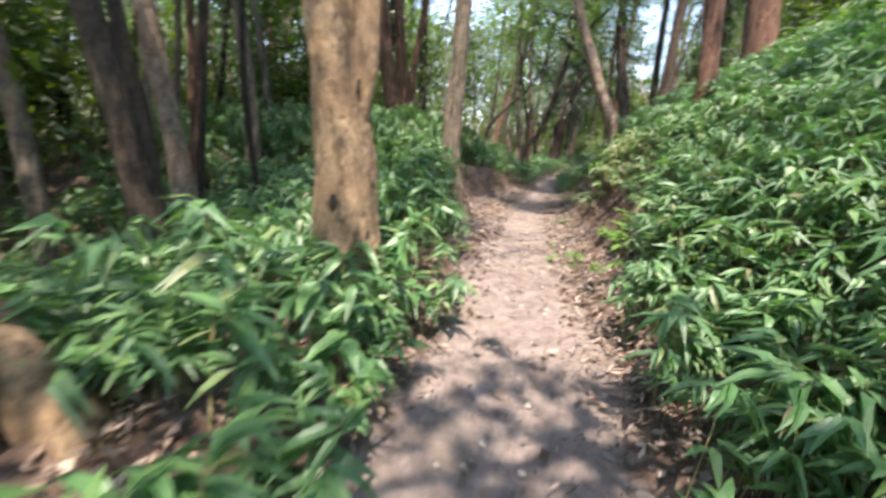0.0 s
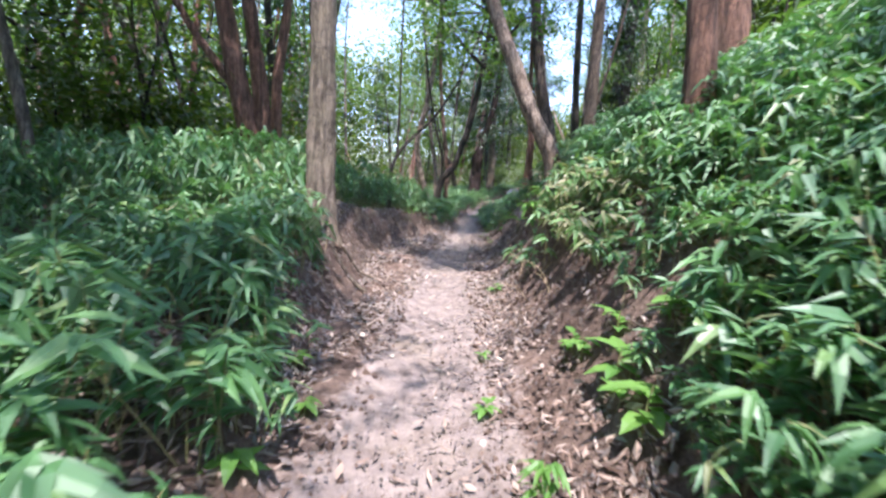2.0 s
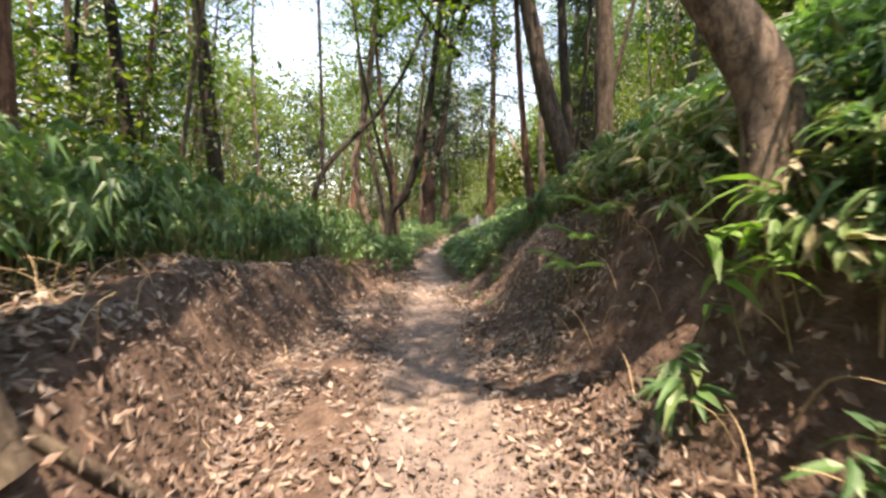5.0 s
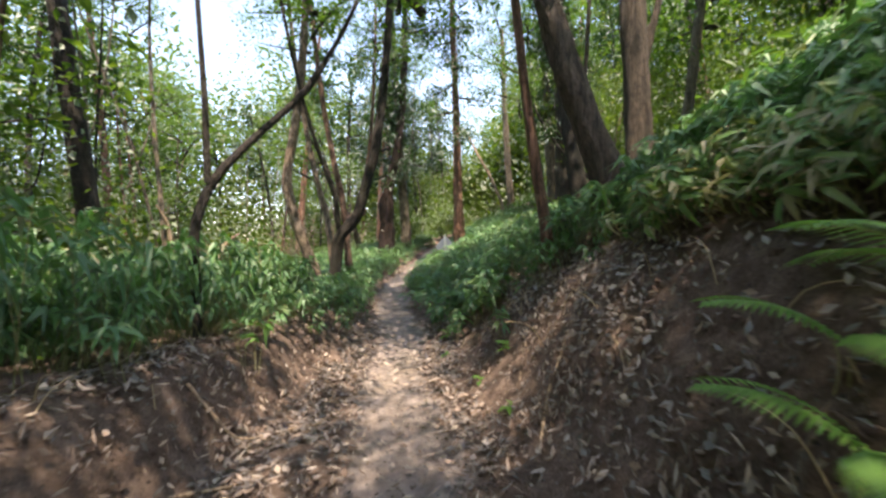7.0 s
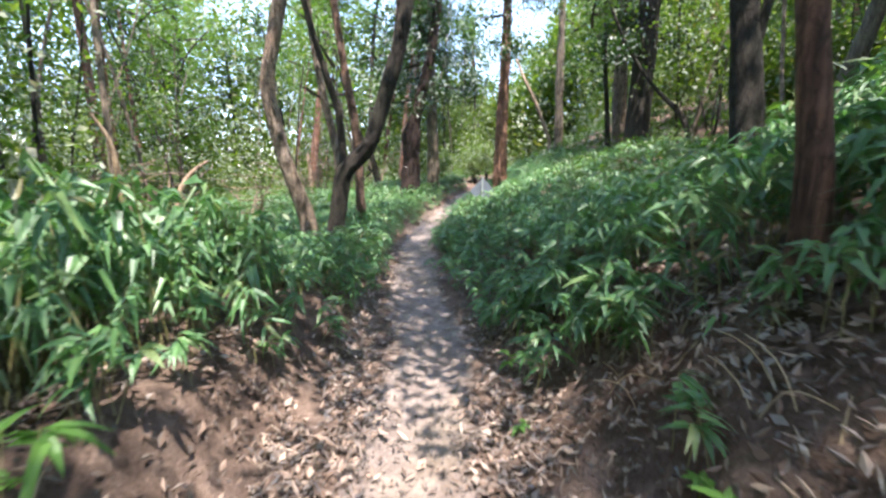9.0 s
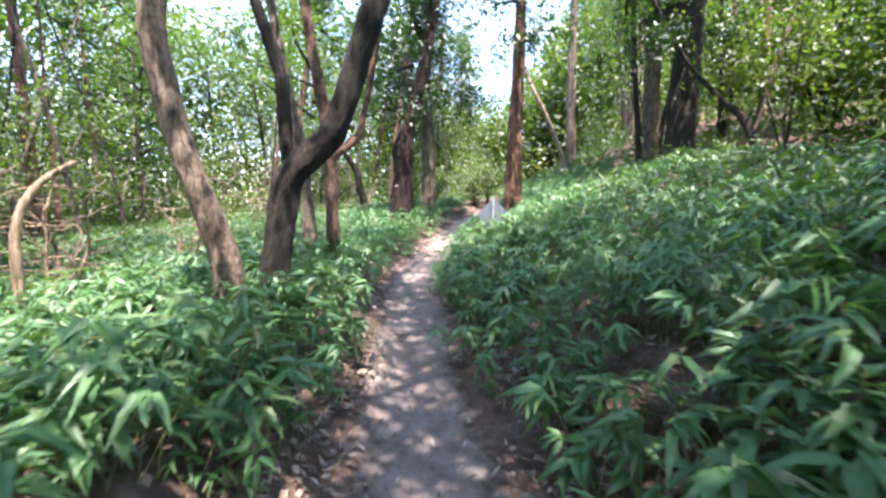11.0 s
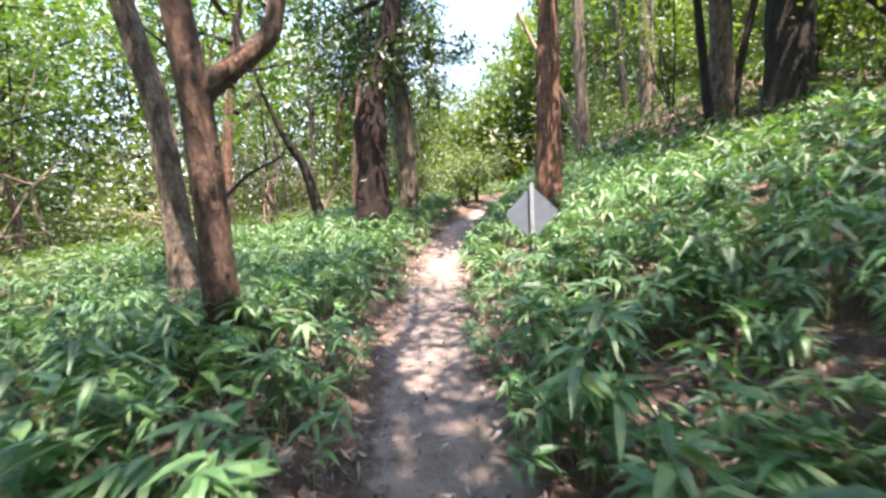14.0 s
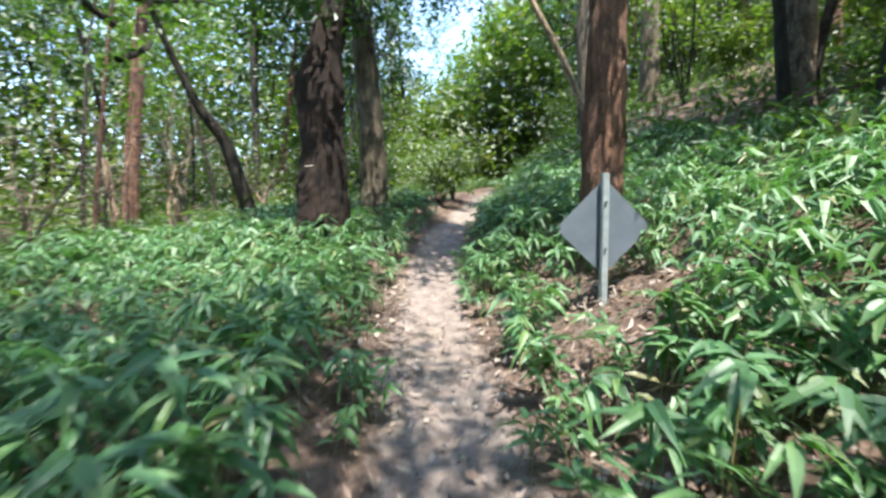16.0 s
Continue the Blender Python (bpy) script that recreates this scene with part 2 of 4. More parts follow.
def tube(points, sides=10, step=0.3, rough=0.0, seed=0, flare=0.0):
    """A limb along points (x, y, z, radius), as quads, with swellings and a flared foot."""
    rng = np.random.default_rng(seed)
    p = np.array(points, float)
    s = np.r_[0, np.cumsum(np.linalg.norm(np.diff(p[:, :3], axis=0), axis=1))]
    n = max(3, int(s[-1] / step) + 1)
    u = np.linspace(0, s[-1], n)
    q = np.stack([np.interp(u, s, p[:, k]) for k in range(4)], 1)
    for _ in range(2):
        q[1:-1] = 0.25 * q[:-2] + 0.5 * q[1:-1] + 0.25 * q[2:]
    if flare:
        q[:, 3] *= 1 + flare * np.exp(-u / 0.32)
    d = np.gradient(q[:, :3], axis=0)
    d /= np.linalg.norm(d, axis=1)[:, None] + 1e-9
    ref = np.array([1.0, 0.2, 0.0])
    a = np.cross(d, ref)
    a /= np.linalg.norm(a, axis=1)[:, None] + 1e-9
    b = np.cross(d, a)
    ang = np.linspace(0, 2 * np.pi, sides, endpoint=False)
    ph = rng.uniform(0, 6.28, 6)
    wob = 1 + rough * (np.sin(3 * ang[None] + ph[0] + 0.9 * u[:, None]) * 0.5 + np.sin(5 * ang[None] + ph[1] - 1.7 * u[:, None]) * 0.35
                       + np.sin(2 * ang[None] + 4.1 * u[:, None] + ph[2]) * 0.4 + rng.normal(0, 0.25, (n, sides)))
    if sides > 30:
        cut = np.abs(np.sin(6 * ang[None] + 1.5 * np.sin(1.3 * u[:, None] + ph[4]) + ph[0])) + 0.7 * np.abs(np.sin(11 * ang[None] + 2.2 * np.sin(2.1 * u[:, None] + ph[5]) + 0.8 * u[:, None]))
        wob += 0.075 * (np.sqrt(cut / 1.7) - 0.75) + 0.03 * np.sin(9 * u[:, None] + 2 * np.sin(2 * ang[None] + ph[1]) + ph[2])
    if flare:
        wob += (0.35 * flare * np.exp(-u / 0.18))[:, None] * np.sin(4 * ang[None] + ph[3])
    r = q[:, 3:4] * wob
    v = q[:, None, :3] + r[..., None] * (np.cos(ang)[None, :, None] * a[:, None] + np.sin(ang)[None, :, None] * b[:, None])
    v = v.reshape(-1, 3)
    i = np.arange(n - 1)[:, None] * sides
    j = np.arange(sides)[None]
    k = (j + 1) % sides
    f = np.stack([i + j, i + k, i + sides + k, i + sides + j], -1).reshape(-1, 4)
    v = np.r_[v, [q[-1, :3]]]
    return v, f


# ---- the lie of the land ----
PATH_Y = [-4, 0, 5, 9.9, 14.1, 16, 18.7, 22.2, 24, 25.6, 28, 33, 45]
PATH_X = [-0.7, 0.08, 1.12, 2.2, 3.4, 4.1, 4.8, 6.1, 7.15, 8.0, 9.9, 14.5, 26]
PATH_Z = [-0.1, 0.0, 0.05, 0.0, 0.0, 0.0, 0.1, 0.27, 0.31, 0.45, 0.9, 1.5, 2.4]
STATION = [0, 4, 6.5, 8.5, 11, 14, 18, 24, 30]
RIGHT_FLAT, RIGHT_BANK, RIGHT_SLOPE = [0.5, 0.45, 0.55, 0.6, 0.6, 0.5, 0.35, 0.35, 0.4], [0.4, 0.75, 1.3, 1.3, 1.0, 0.6, 0.2, 0.2, 0.5], [0.62, 0.65, 0.65, 0.62, 0.6, 0.5, 0.25, 0.4, 0.62]
LEFT_FLAT, LEFT_BANK, LEFT_SLOPE = [0.55, 0.6, 0.9, 1.05, 1.5, 0.9, 0.4, 0.35, 0.4], [0.15, 0.25, 0.5, 0.9, 0.95, 0.65, 0.25, 0.12, 0.1], [-0.05, -0.05, -0.04, -0.03, -0.03, -0.06, -0.1, -0.14, -0.15]
LEFT_FALL = [0.42, 0.4, 0.22, 0.08, 0.0, 0.0, 0.0, 0.0, 0.0]


def smooth(a):
    a = np.clip(a, 0, 1)
    return a * a * (3 - 2 * a)


def offset(x, y):
    """How far to the right of the trail's middle a place lies."""
    bend = np.interp(y + 0.5, PATH_Y, PATH_X) - np.interp(y - 0.5, PATH_Y, PATH_X)
    return (x - np.interp(y, PATH_Y, PATH_X)) / np.sqrt(1 + bend * bend)


def height(x, y):
    x, y = np.asarray(x, float), np.asarray(y, float)
    d = offset(x, y)
    g = lambda row: np.interp(y, STATION, row)
    e = d - g(RIGHT_FLAT)
    zr = g(RIGHT_BANK) * smooth(e / 1.3) + g(RIGHT_SLOPE) * np.maximum(0, e - 0.5)
    zr -= np.maximum(0, e - 9) * g(RIGHT_SLOPE) * 0.6 + np.maximum(0, e - 30) * g(RIGHT_SLOPE) * 0.4
    f = -d - g(LEFT_FLAT)
    zl = g(LEFT_BANK) * smooth(f / 0.6) + g(LEFT_SLOPE) * np.maximum(0, f - 0.4) - g(LEFT_SLOPE) * np.maximum(0, f - 25)
    zl -= g(LEFT_FALL) * np.clip(f - 1.0, 0, 4)
    far = smooth((np.abs(d) - 0.4) / 1.2)
    bumps = (0.05 * np.sin(1.7 * x + 0.8 * y) * np.sin(1.1 * y - 0.5 * x + 1) + 0.03 * np.sin(3.9 * x - 1.3 * y) * np.sin(4.3 * y + 0.7)) * (0.25 + far)
    bumps += 0.012 * np.sin(9 * x + 2 * y) * np.sin(7.3 * y - 3 * x)
    dish = -0.05 * np.exp(-((d / 0.35) ** 2))
    return np.interp(y, PATH_Y, PATH_Z) + np.where(d > 0, zr, zl) + bumps + dish


def stand(x, y, lift=0.0):
    return float(height(x, y)) + lift


def axis_steps(a, b, step, out):
    far, s, p = [], step, 0.0
    while p < out:
        s = min(s * 1.25, 25)
        p += s
        far.append(p)
    far = np.array(far)
    return np.r_[(a - far)[::-1], np.arange(a, b, step), b + far]


def build_ground():
    xs, ys = axis_steps(-7.0, 15.0, 0.11, 320), axis_steps(-4.0, 32.0, 0.12, 320)
    gx, gy = np.meshgrid(xs, ys)
    gz = height(gx, gy)
    rough = np.array([noise.noise(Vector((a * 2.6, b * 2.6, 0.0))) + 0.5 * noise.noise(Vector((a * 7, b * 7, 3.0))) for a, b in zip(gx.ravel(), gy.ravel())]).reshape(gx.shape)
    d = offset(gx, gy)
    gz = gz + rough * (0.02 + 0.09 * smooth((np.abs(d) - 0.35) / 0.5))
    v = np.stack([gx, gy, gz], -1).reshape(-1, 3)
    w, h = len(xs), len(ys)
    i = (np.arange(h - 1)[:, None] * w + np.arange(w - 1)[None]).ravel()
    me = mesh_of("ground", v, np.stack([i, i + 1, i + w + 1, i + w], 1), SOIL)
    wide = np.interp(gy, [0, 6, 9, 14, 18, 30], [0.5, 0.5, 0.42, 0.3, 0.27, 0.27])
    worn = me.attributes.new("worn", "FLOAT", "POINT")
    worn.data.foreach_set("value", (1 - smooth((np.abs(d + 0.05 * np.sin(gy * 1.9)) - wide + 0.12) / 0.4)).ravel().astype(np.float32))
    tagged(new("ground", me), "brown forest soil with a worn sandy trail sunk into it", "ground", kind="structure")


build_ground()


# ---- foliage meshes ----
def blade(length, width, droop, fold=0.25):
    """A lance-shaped blade along +x with a folded midrib, hanging towards its tip."""
    s = np.array([0.0, 0.28, 0.65, 1.0])
    w = np.array([0.0, 1.0, 0.72, 0.0]) * width / 2
    x, z = s * length * (1 - 0.18 * droop), 0.12 * length * s - droop * length * s**2
    v = [(0, 0, 0)]
    for k in (1, 2):
        v += [(x[k], w[k], z[k] + fold * w[k]), (x[k], 0, z[k]), (x[k], -w[k], z[k] + fold * w[k])]
    v.append((x[3], 0, z[3]))
    f = [(0, 2, 1), (0, 3, 2), (1, 2, 5), (1, 5, 4), (2, 3, 6), (2, 6, 5), (4, 5, 7), (5, 6, 7)]
    return np.array(v), np.array(f)


def lite_blade(length, width, droop, fold=0.25):
    w, x = width / 2, length * (1 - 0.18 * droop)
    v = [(0, 0, 0), (0.42 * x, w, 0.03 * length + fold * w), (0.42 * x, 0, 0.03 * length), (0.42 * x, -w, 0.03 * length + fold * w), (x, 0, (0.12 - droop) * length)]
    return np.array(v), np.array([(0, 2, 1), (0, 3, 2), (1, 2, 4), (2, 3, 4)])


def turn(yaw, pitch=0.0, roll=0.0):
    return np.array(Euler((roll, pitch, yaw)).to_matrix())


def sasa_fan(rng, scale=1.0, blade=blade):
    """One fan of bamboo-grass leaves at the end of a culm, about its foot."""
    out = []
    n = rng.integers(5, 9)
    lead = rng.uniform(0, 6.28)
    for k in range(n):
        yaw = lead + (k - (n - 1) / 2) * rng.uniform(0.38, 0.55) + rng.normal(0, 0.15)
        v, f = blade(rng.uniform(0.15, 0.25) * scale, rng.uniform(0.036, 0.056) * scale, rng.uniform(0.35, 0.9))
        out.append((v @ turn(yaw, rng.uniform(-0.45, 0.2), rng.normal(0, 0.3)).T + (0, 0, -0.02 * abs(k - n / 2) * scale), f))
    return join(out)


def sasa_parts(seed, blade=blade):
    """Culms and fans of one plant, as arrays: triangles."""
    rng = np.random.default_rng(seed)
    culms, fans = [], []
    for _ in range(rng.integers(2, 4)):
        a, lean, h = rng.uniform(0, 6.28), rng.uniform(0.05, 0.3), rng.uniform(0.3, 0.62)
        foot = rng.normal(0, 0.06, 2)
        tip = np.array([foot[0] + math.cos(a) * lean * h * 1.4, foot[1] + math.sin(a) * lean * h * 1.4, h])
        mid = (np.array([*foot, 0]) + tip) / 2 + (0, 0, 0.05)
        v, f = tube([(*foot, -0.05, 0.004), (*mid, 0.0035), (*tip, 0.002)], 3, 0.18)
        culms.append((v, np.r_[f[:, [0, 1, 2]], f[:, [0, 2, 3]]]))
        v, f = sasa_fan(rng, 1.0, blade)
        fans.append((v + tip, f))
        if rng.random() < 0.75:
            v, f = sasa_fan(rng, 0.85, blade)
            fans.append((v + mid + rng.normal(0, 0.03, 3) + (0, 0, 0.03), f))
    return culms, fans


def leaf_cards(rng, centres, each, spread, length, width):
    """Small folded leaves about each centre, as quads."""
    n = len(centres) * each
    c = np.repeat(centres, each, 0) + rng.normal(0, 1, (n, 3)) * spread
    yaw, pitch, roll = rng.uniform(0, 6.28, n), rng.normal(-0.35, 0.5, n), rng.normal(0, 0.5, n)
    L, W = length * rng.uniform(0.7, 1.3, n), width * rng.uniform(0.7, 1.3, n)
    fx = np.stack([np.cos(yaw) * np.cos(pitch), np.sin(yaw) * np.cos(pitch), np.sin(pitch)], 1)
    side = np.stack([-np.sin(yaw) * np.cos(roll), np.cos(yaw) * np.cos(roll), np.sin(roll)], 1)
    up = np.cross(fx, side)
    v = np.stack([c, c + fx * (L * 0.45)[:, None] + side * (W / 2)[:, None] + up * (W * 0.15)[:, None],
                  c + fx * L[:, None], c + fx * (L * 0.45)[:, None] - side * (W / 2)[:, None] + up * (W * 0.15)[:, None]], 1).reshape(-1, 3)
    return v, np.arange(4 * n).reshape(-1, 4)


def crown_arrays(seed, radius, tall, clusters, each=13, length=0.15, width=0.075, layered=False):
    """Leaf clumps along the twigs of a crown, uneven and with gaps; and its limbs. The foot of the crown is at the origin."""
    rng = np.random.default_rng(seed)
    limbs, tips = [], []
    n = 9 if layered else 7
    for k in range(n):
        z = tall * (k + 0.4) / n * 0.85
        a = k * 2.4 + rng.normal(0, 0.4)
        reach = radius * rng.uniform(0.6, 1.05) * ((1.05 - 0.75 * z / tall) if layered else (0.7 + 0.5 * math.sin(math.pi * (0.25 + 0.6 * z / tall))))
        rise = rng.uniform(-0.25, 0.1) if layered else rng.uniform(0.2, 0.7)
        p = [np.array([0, 0, z])]
        for s in (0.35, 0.7, 1.0):
            p.append(np.array([math.cos(a + 0.3 * s) * reach * s, math.sin(a + 0.3 * s) * reach * s, z + rise * reach * s - 0.1 * reach * s * s]) + rng.normal(0, 0.08, 3))
        r0 = 0.028 * radius
        limbs.append(tube([(*q, r) for q, r in zip(p, (r0, r0 * 0.7, r0 * 0.45, r0 * 0.2))], 5, 0.5, 0.1, seed + k))
        for s in rng.uniform(0.25, 1.12, clusters // n):
            q = p[0] + (p[3] - p[0]) * s
            q = q + rng.normal(0, 1, 3) * radius * 0.2 * np.array([1, 1, 0.45 if layered else 0.75])
            tips.append(q)
    v, f = leaf_cards(rng, np.array(tips), each, radius * 0.075, length, width)
    return (v, f), limbs


CROWNS = {}
for kind, mat, count in (("broad", CROWN, 5), ("cedar", NEEDLE, 3), ("far_broad", CROWN, 4), ("far_cedar", NEEDLE, 3)):
    for k in range(count):
        cedar, far = kind.endswith("cedar"), kind.startswith("far")
        leaves, limbs = crown_arrays(40 + k + 10 * cedar + 20 * far, 1.9 if cedar else 2.7, 6.0 if cedar else 4.6, (130 if cedar else 150) if far else (220 if cedar else 170),
                                     10 if far else 20, (0.25 if cedar else 0.24) if far else (0.15 if cedar else 0.14), (0.11 if cedar else 0.14) if far else (0.06 if cedar else 0.08), cedar)
        CROWNS[kind, k] = mesh_of("crown", *leaves, mat, False), [mesh_of("limb", *limb, BARK_DARK_SHADED) for limb in limbs]
COUNTS = {"broad": 5, "cedar": 3, "far_broad": 4, "far_cedar": 3}


# ---- trees ----
def crown_on(tree, kind, k, place, turned, size, base):
    crown, limbs = CROWNS[kind, k % COUNTS[kind]]
    m = pose(place[0] - base[0], place[1] - base[1], place[2] - base[2], 0, 0, turned) @ Matrix.Diagonal((size, size, size, 1))
    for limb in limbs:
        part_of("limb", limb, tree, m=m)
    part_of("crown", crown, tree, m=m)


def tree(stems, label, bark, kind, top, k=0, size=1.0, crown_drop=0.35, flare=0.35, category="tree", group="", sides=16, low=0.0):
    """A tree from its stems, each a row of (x, y, z, radius); the first stands on the ground and goes on up to the height top."""
    base = stems[0][0]
    foot = stand(base[0], base[1], -0.25)
    root = new("tree")
    root.location = (base[0], base[1], foot)
    tagged(root, label, category, group)
    for n, stem in enumerate(stems):
        rows = [list(p) for p in stem]
        if n == 0 or rows[0][2] - foot < 1.6 and abs(rows[0][0] - base[0]) < 0.5 and n < 5 and rows[0][2] <= base[2] + 0.15:
            rows.insert(0, [rows[0][0], rows[0][1], foot, rows[0][3] * 1.08])
        a, b = np.array(rows[-2]), np.array(rows[-1])
        way = (b - a)[:3] / max(0.01, np.linalg.norm((b - a)[:3]))
        p, r, goal = b[:3].copy(), b[3], (top if n == 0 else top * 0.85) + foot
        while p[2] < goal:
            way = way * 0.8 + np.array([0, 0, 0.2])
            way /= np.linalg.norm(way)
            p = p + way * 0.9
            r = max(0.025, r * 0.93)
            rows.append([*p, r])
        rows = [[x - base[0], y - base[1], z - foot, r] for x, y, z, r in rows]
        part_of("trunk" if n == 0 else "stem", mesh_of("trunk", *tube(rows, sides * 2 if sides > 16 else sides, 0.06 if sides > 16 else 0.16, 0.1, k + n, flare if n == 0 else 0.0), bark), root)
        if kind:
            q = rows[-1]
            drop = (6.0 if kind == "cedar" else 4.6) * size * 0.75
            if n == 0 or k % 2:
                crown_on(root, kind, k + n, (q[0], q[1], q[2] - drop), 67.0 * k + 40 * n, size * (1.0 if n == 0 else 0.7), (0, 0, 0))
            if kind == "cedar" and low:
                j = min(range(len(rows)), key=lambda r: abs(rows[r][2] - low))
                crown_on(root, kind, k + 1, (rows[j][0], rows[j][1], low), 110.0 * k, size * 0.85, (0, 0, 0))
    return root


FITTED = []
FITTED.append((-0.5, 2.55))
peeling = tree([[(-0.5, 2.55, 0.38, 0.201), (-0.54, 2.55, 1.09, 0.172), (-0.61, 2.53, 1.55, 0.149), (-0.68, 2.52, 1.97, 0.129)],
      [(-0.51, 2.55, 1.29, 0.079), (-0.46, 2.56, 1.66, 0.075), (-0.46, 2.56, 2.01, 0.071)]],
     "thick forked tree with peeling sunlit bark beside the trail", BARK_PEEL, 'broad', 11, 1, 0.75, sides=26)
FITTED.append((0.17, 8.31))
tree([[(0.17, 8.31, 0.84, 0.199), (0.19, 8.32, 1.5, 0.176), (0.19, 8.32, 2.37, 0.153)]],
     "straight trunk with furrowed grey-brown bark on the bank", BARK_GREY, 'broad', 11.5, 3, 0.8, sides=24)
FITTED.append((3.41, 5.87))
tree([[(3.41, 5.87, 2.18, 0.119), (3.37, 5.9, 2.74, 0.114), (3.33, 5.93, 3.15, 0.11)]],
     "slim sunlit cedar on the slope", BARK_RED, 'cedar', 13, 2, 1.0)
FITTED.append((5.08, 7.45))
tree([[(5.08, 7.45, 3.04, 0.25), (5.03, 7.49, 3.49, 0.239), (4.98, 7.53, 3.94, 0.229)]],
     "stout brown cedar on the slope", BARK_RED, 'cedar', 14, 4, 1.1)
FITTED.append((3.26, 8.12))
tree([[(3.26, 8.12, 1.85, 0.115), (2.88, 8.31, 2.51, 0.108), (2.63, 8.43, 3.16, 0.101), (2.46, 8.52, 3.54, 0.094)]],
     "pale slender trunk leaning over the bank", BARK_PALE, 'broad', 8, 5, 0.6)
FITTED.append((-1.08, 10.71))
tree([[(-1.08, 10.71, 1.48, 0.204), (-1.4, 10.62, 2.88, 0.167), (-1.54, 10.58, 3.78, 0.138)],
      [(-0.95, 10.74, 1.49, 0.152), (-1.06, 10.71, 2.93, 0.129), (-1.19, 10.68, 3.86, 0.108)],
      [(-1.42, 10.62, 2.8, 0.084), (-1.78, 10.52, 3.27, 0.068), (-2.05, 10.45, 3.66, 0.055)],
      [(-0.82, 10.77, 1.5, 0.099), (-0.81, 10.78, 2.97, 0.087), (-0.67, 10.81, 3.98, 0.077)]],
     "clump of reddish-brown stems rising from one foot", BARK_RED, 'broad', 10, 7, 1.2)
FITTED.append((5.42, 12.69))
tree([[(5.42, 12.69, 2.06, 0.171), (5.29, 12.83, 2.6, 0.159), (5.13, 13.0, 3.36, 0.148), (5.01, 13.13, 4.06, 0.135)]],
     "dark trunk leaning over the trail from the slope", BARK_BROWN, 'broad', 10, 9, 1.05, sides=24)
FITTED.append((6.52, 13.28))
tree([[(6.52, 13.28, 2.47, 0.165), (6.51, 13.28, 3.72, 0.157), (6.5, 13.3, 4.43, 0.15)],
      [(6.58, 13.21, 3.63, 0.05), (6.64, 13.13, 4.02, 0.042), (6.7, 13.07, 4.34, 0.035)]],
     "upright dark trunk on the slope behind a leaning one", BARK_BROWN, 'broad', 11, 6, 1.0)
FITTED.append((7.25, 15.16))
tree([[(7.25, 15.16, 2.0, 0.15), (7.19, 15.24, 2.83, 0.136), (7.16, 15.3, 3.36, 0.123)],
      [(7.22, 15.21, 2.61, 0.051), (7.25, 15.16, 3.02, 0.044), (7.27, 15.12, 3.32, 0.038)]],
     "upright dark trunk with a side limb on the slope", BARK_DARK_SHADED, 'broad', 11, 8, 1.0)
FITTED.append((5.06, 13.32))
tree([[(5.06, 13.32, 1.55, 0.069), (4.99, 13.4, 2.32, 0.062), (4.93, 13.46, 3.22, 0.054)]],
     "thin reddish trunk among the bamboo grass", BARK_RED, 'broad', 8, 10, 0.7)
FITTED.append((3.17, 18.9))
tree([[(3.17, 18.9, 0.89, 0.118), (2.83, 18.92, 1.94, 0.108), (2.66, 18.93, 2.88, 0.101), (2.9, 18.91, 4.03, 0.095)]],
     "crooked pale grey trunk beside a darker one", BARK_PALE, 'broad', 9, 12, 0.9)
FITTED.append((3.55, 18.76))
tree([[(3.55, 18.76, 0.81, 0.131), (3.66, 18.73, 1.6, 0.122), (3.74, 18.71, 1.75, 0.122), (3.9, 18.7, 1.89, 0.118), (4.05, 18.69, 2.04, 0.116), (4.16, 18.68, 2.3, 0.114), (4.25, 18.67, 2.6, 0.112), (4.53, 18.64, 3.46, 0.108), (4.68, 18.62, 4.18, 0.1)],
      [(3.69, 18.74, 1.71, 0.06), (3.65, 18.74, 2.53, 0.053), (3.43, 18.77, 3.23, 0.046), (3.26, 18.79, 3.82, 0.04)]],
     "dark crooked trunk with a sharp bend and a thin second stem", BARK_DARK_SHADED, 'broad', 9, 14, 0.9, sides=24)
FITTED.append((4.33, 21.7))
forked = tree([[(4.45, 21.73, 0.83, 0.108), (4.44, 21.73, 1.5, 0.094), (4.42, 21.73, 2.1, 0.094), (4.34, 21.74, 2.93, 0.088), (4.19, 21.75, 3.78, 0.08)],
      [(4.45, 21.73, 2.13, 0.074), (4.63, 21.72, 2.29, 0.067), (4.89, 21.70, 2.51, 0.059), (5.05, 21.69, 3.24, 0.051)]],
     "brown forked trunk with a side branch and scars", BARK_SCAR, 'broad', 9, 13, 0.7, sides=24)
part_of("branch", mesh_of("branch", *tube([(x - 4.45, y - 21.73, z - stand(4.45, 21.73, -0.25), r) for x, y, z, r in
        ((4.47, 21.8, 1.44, 0.016), (4.55, 21.88, 1.51, 0.014), (4.64, 21.92, 1.61, 0.012), (4.74, 21.98, 1.69, 0.01), (4.93, 22.05, 1.78, 0.008), (5.02, 22.1, 1.95, 0.005))], 6, 0.05, 0.1, 5), BARK_DARK_SHADED), forked, "thin dark crooked side branch")
FITTED.append((4.2, 22.6))
tree([[(4.2, 22.6, 0.6, 0.13), (4.17, 22.78, 1.18, 0.105), (4.14, 22.85, 1.67, 0.1), (4.1, 22.9, 2.3, 0.095), (3.92, 22.95, 3.1, 0.09)]],
     "pale grey trunk grown close against a brown one", BARK_PALE, 'broad', 9.5, 16, 0.6)
FITTED.append((7.32, 27.23))
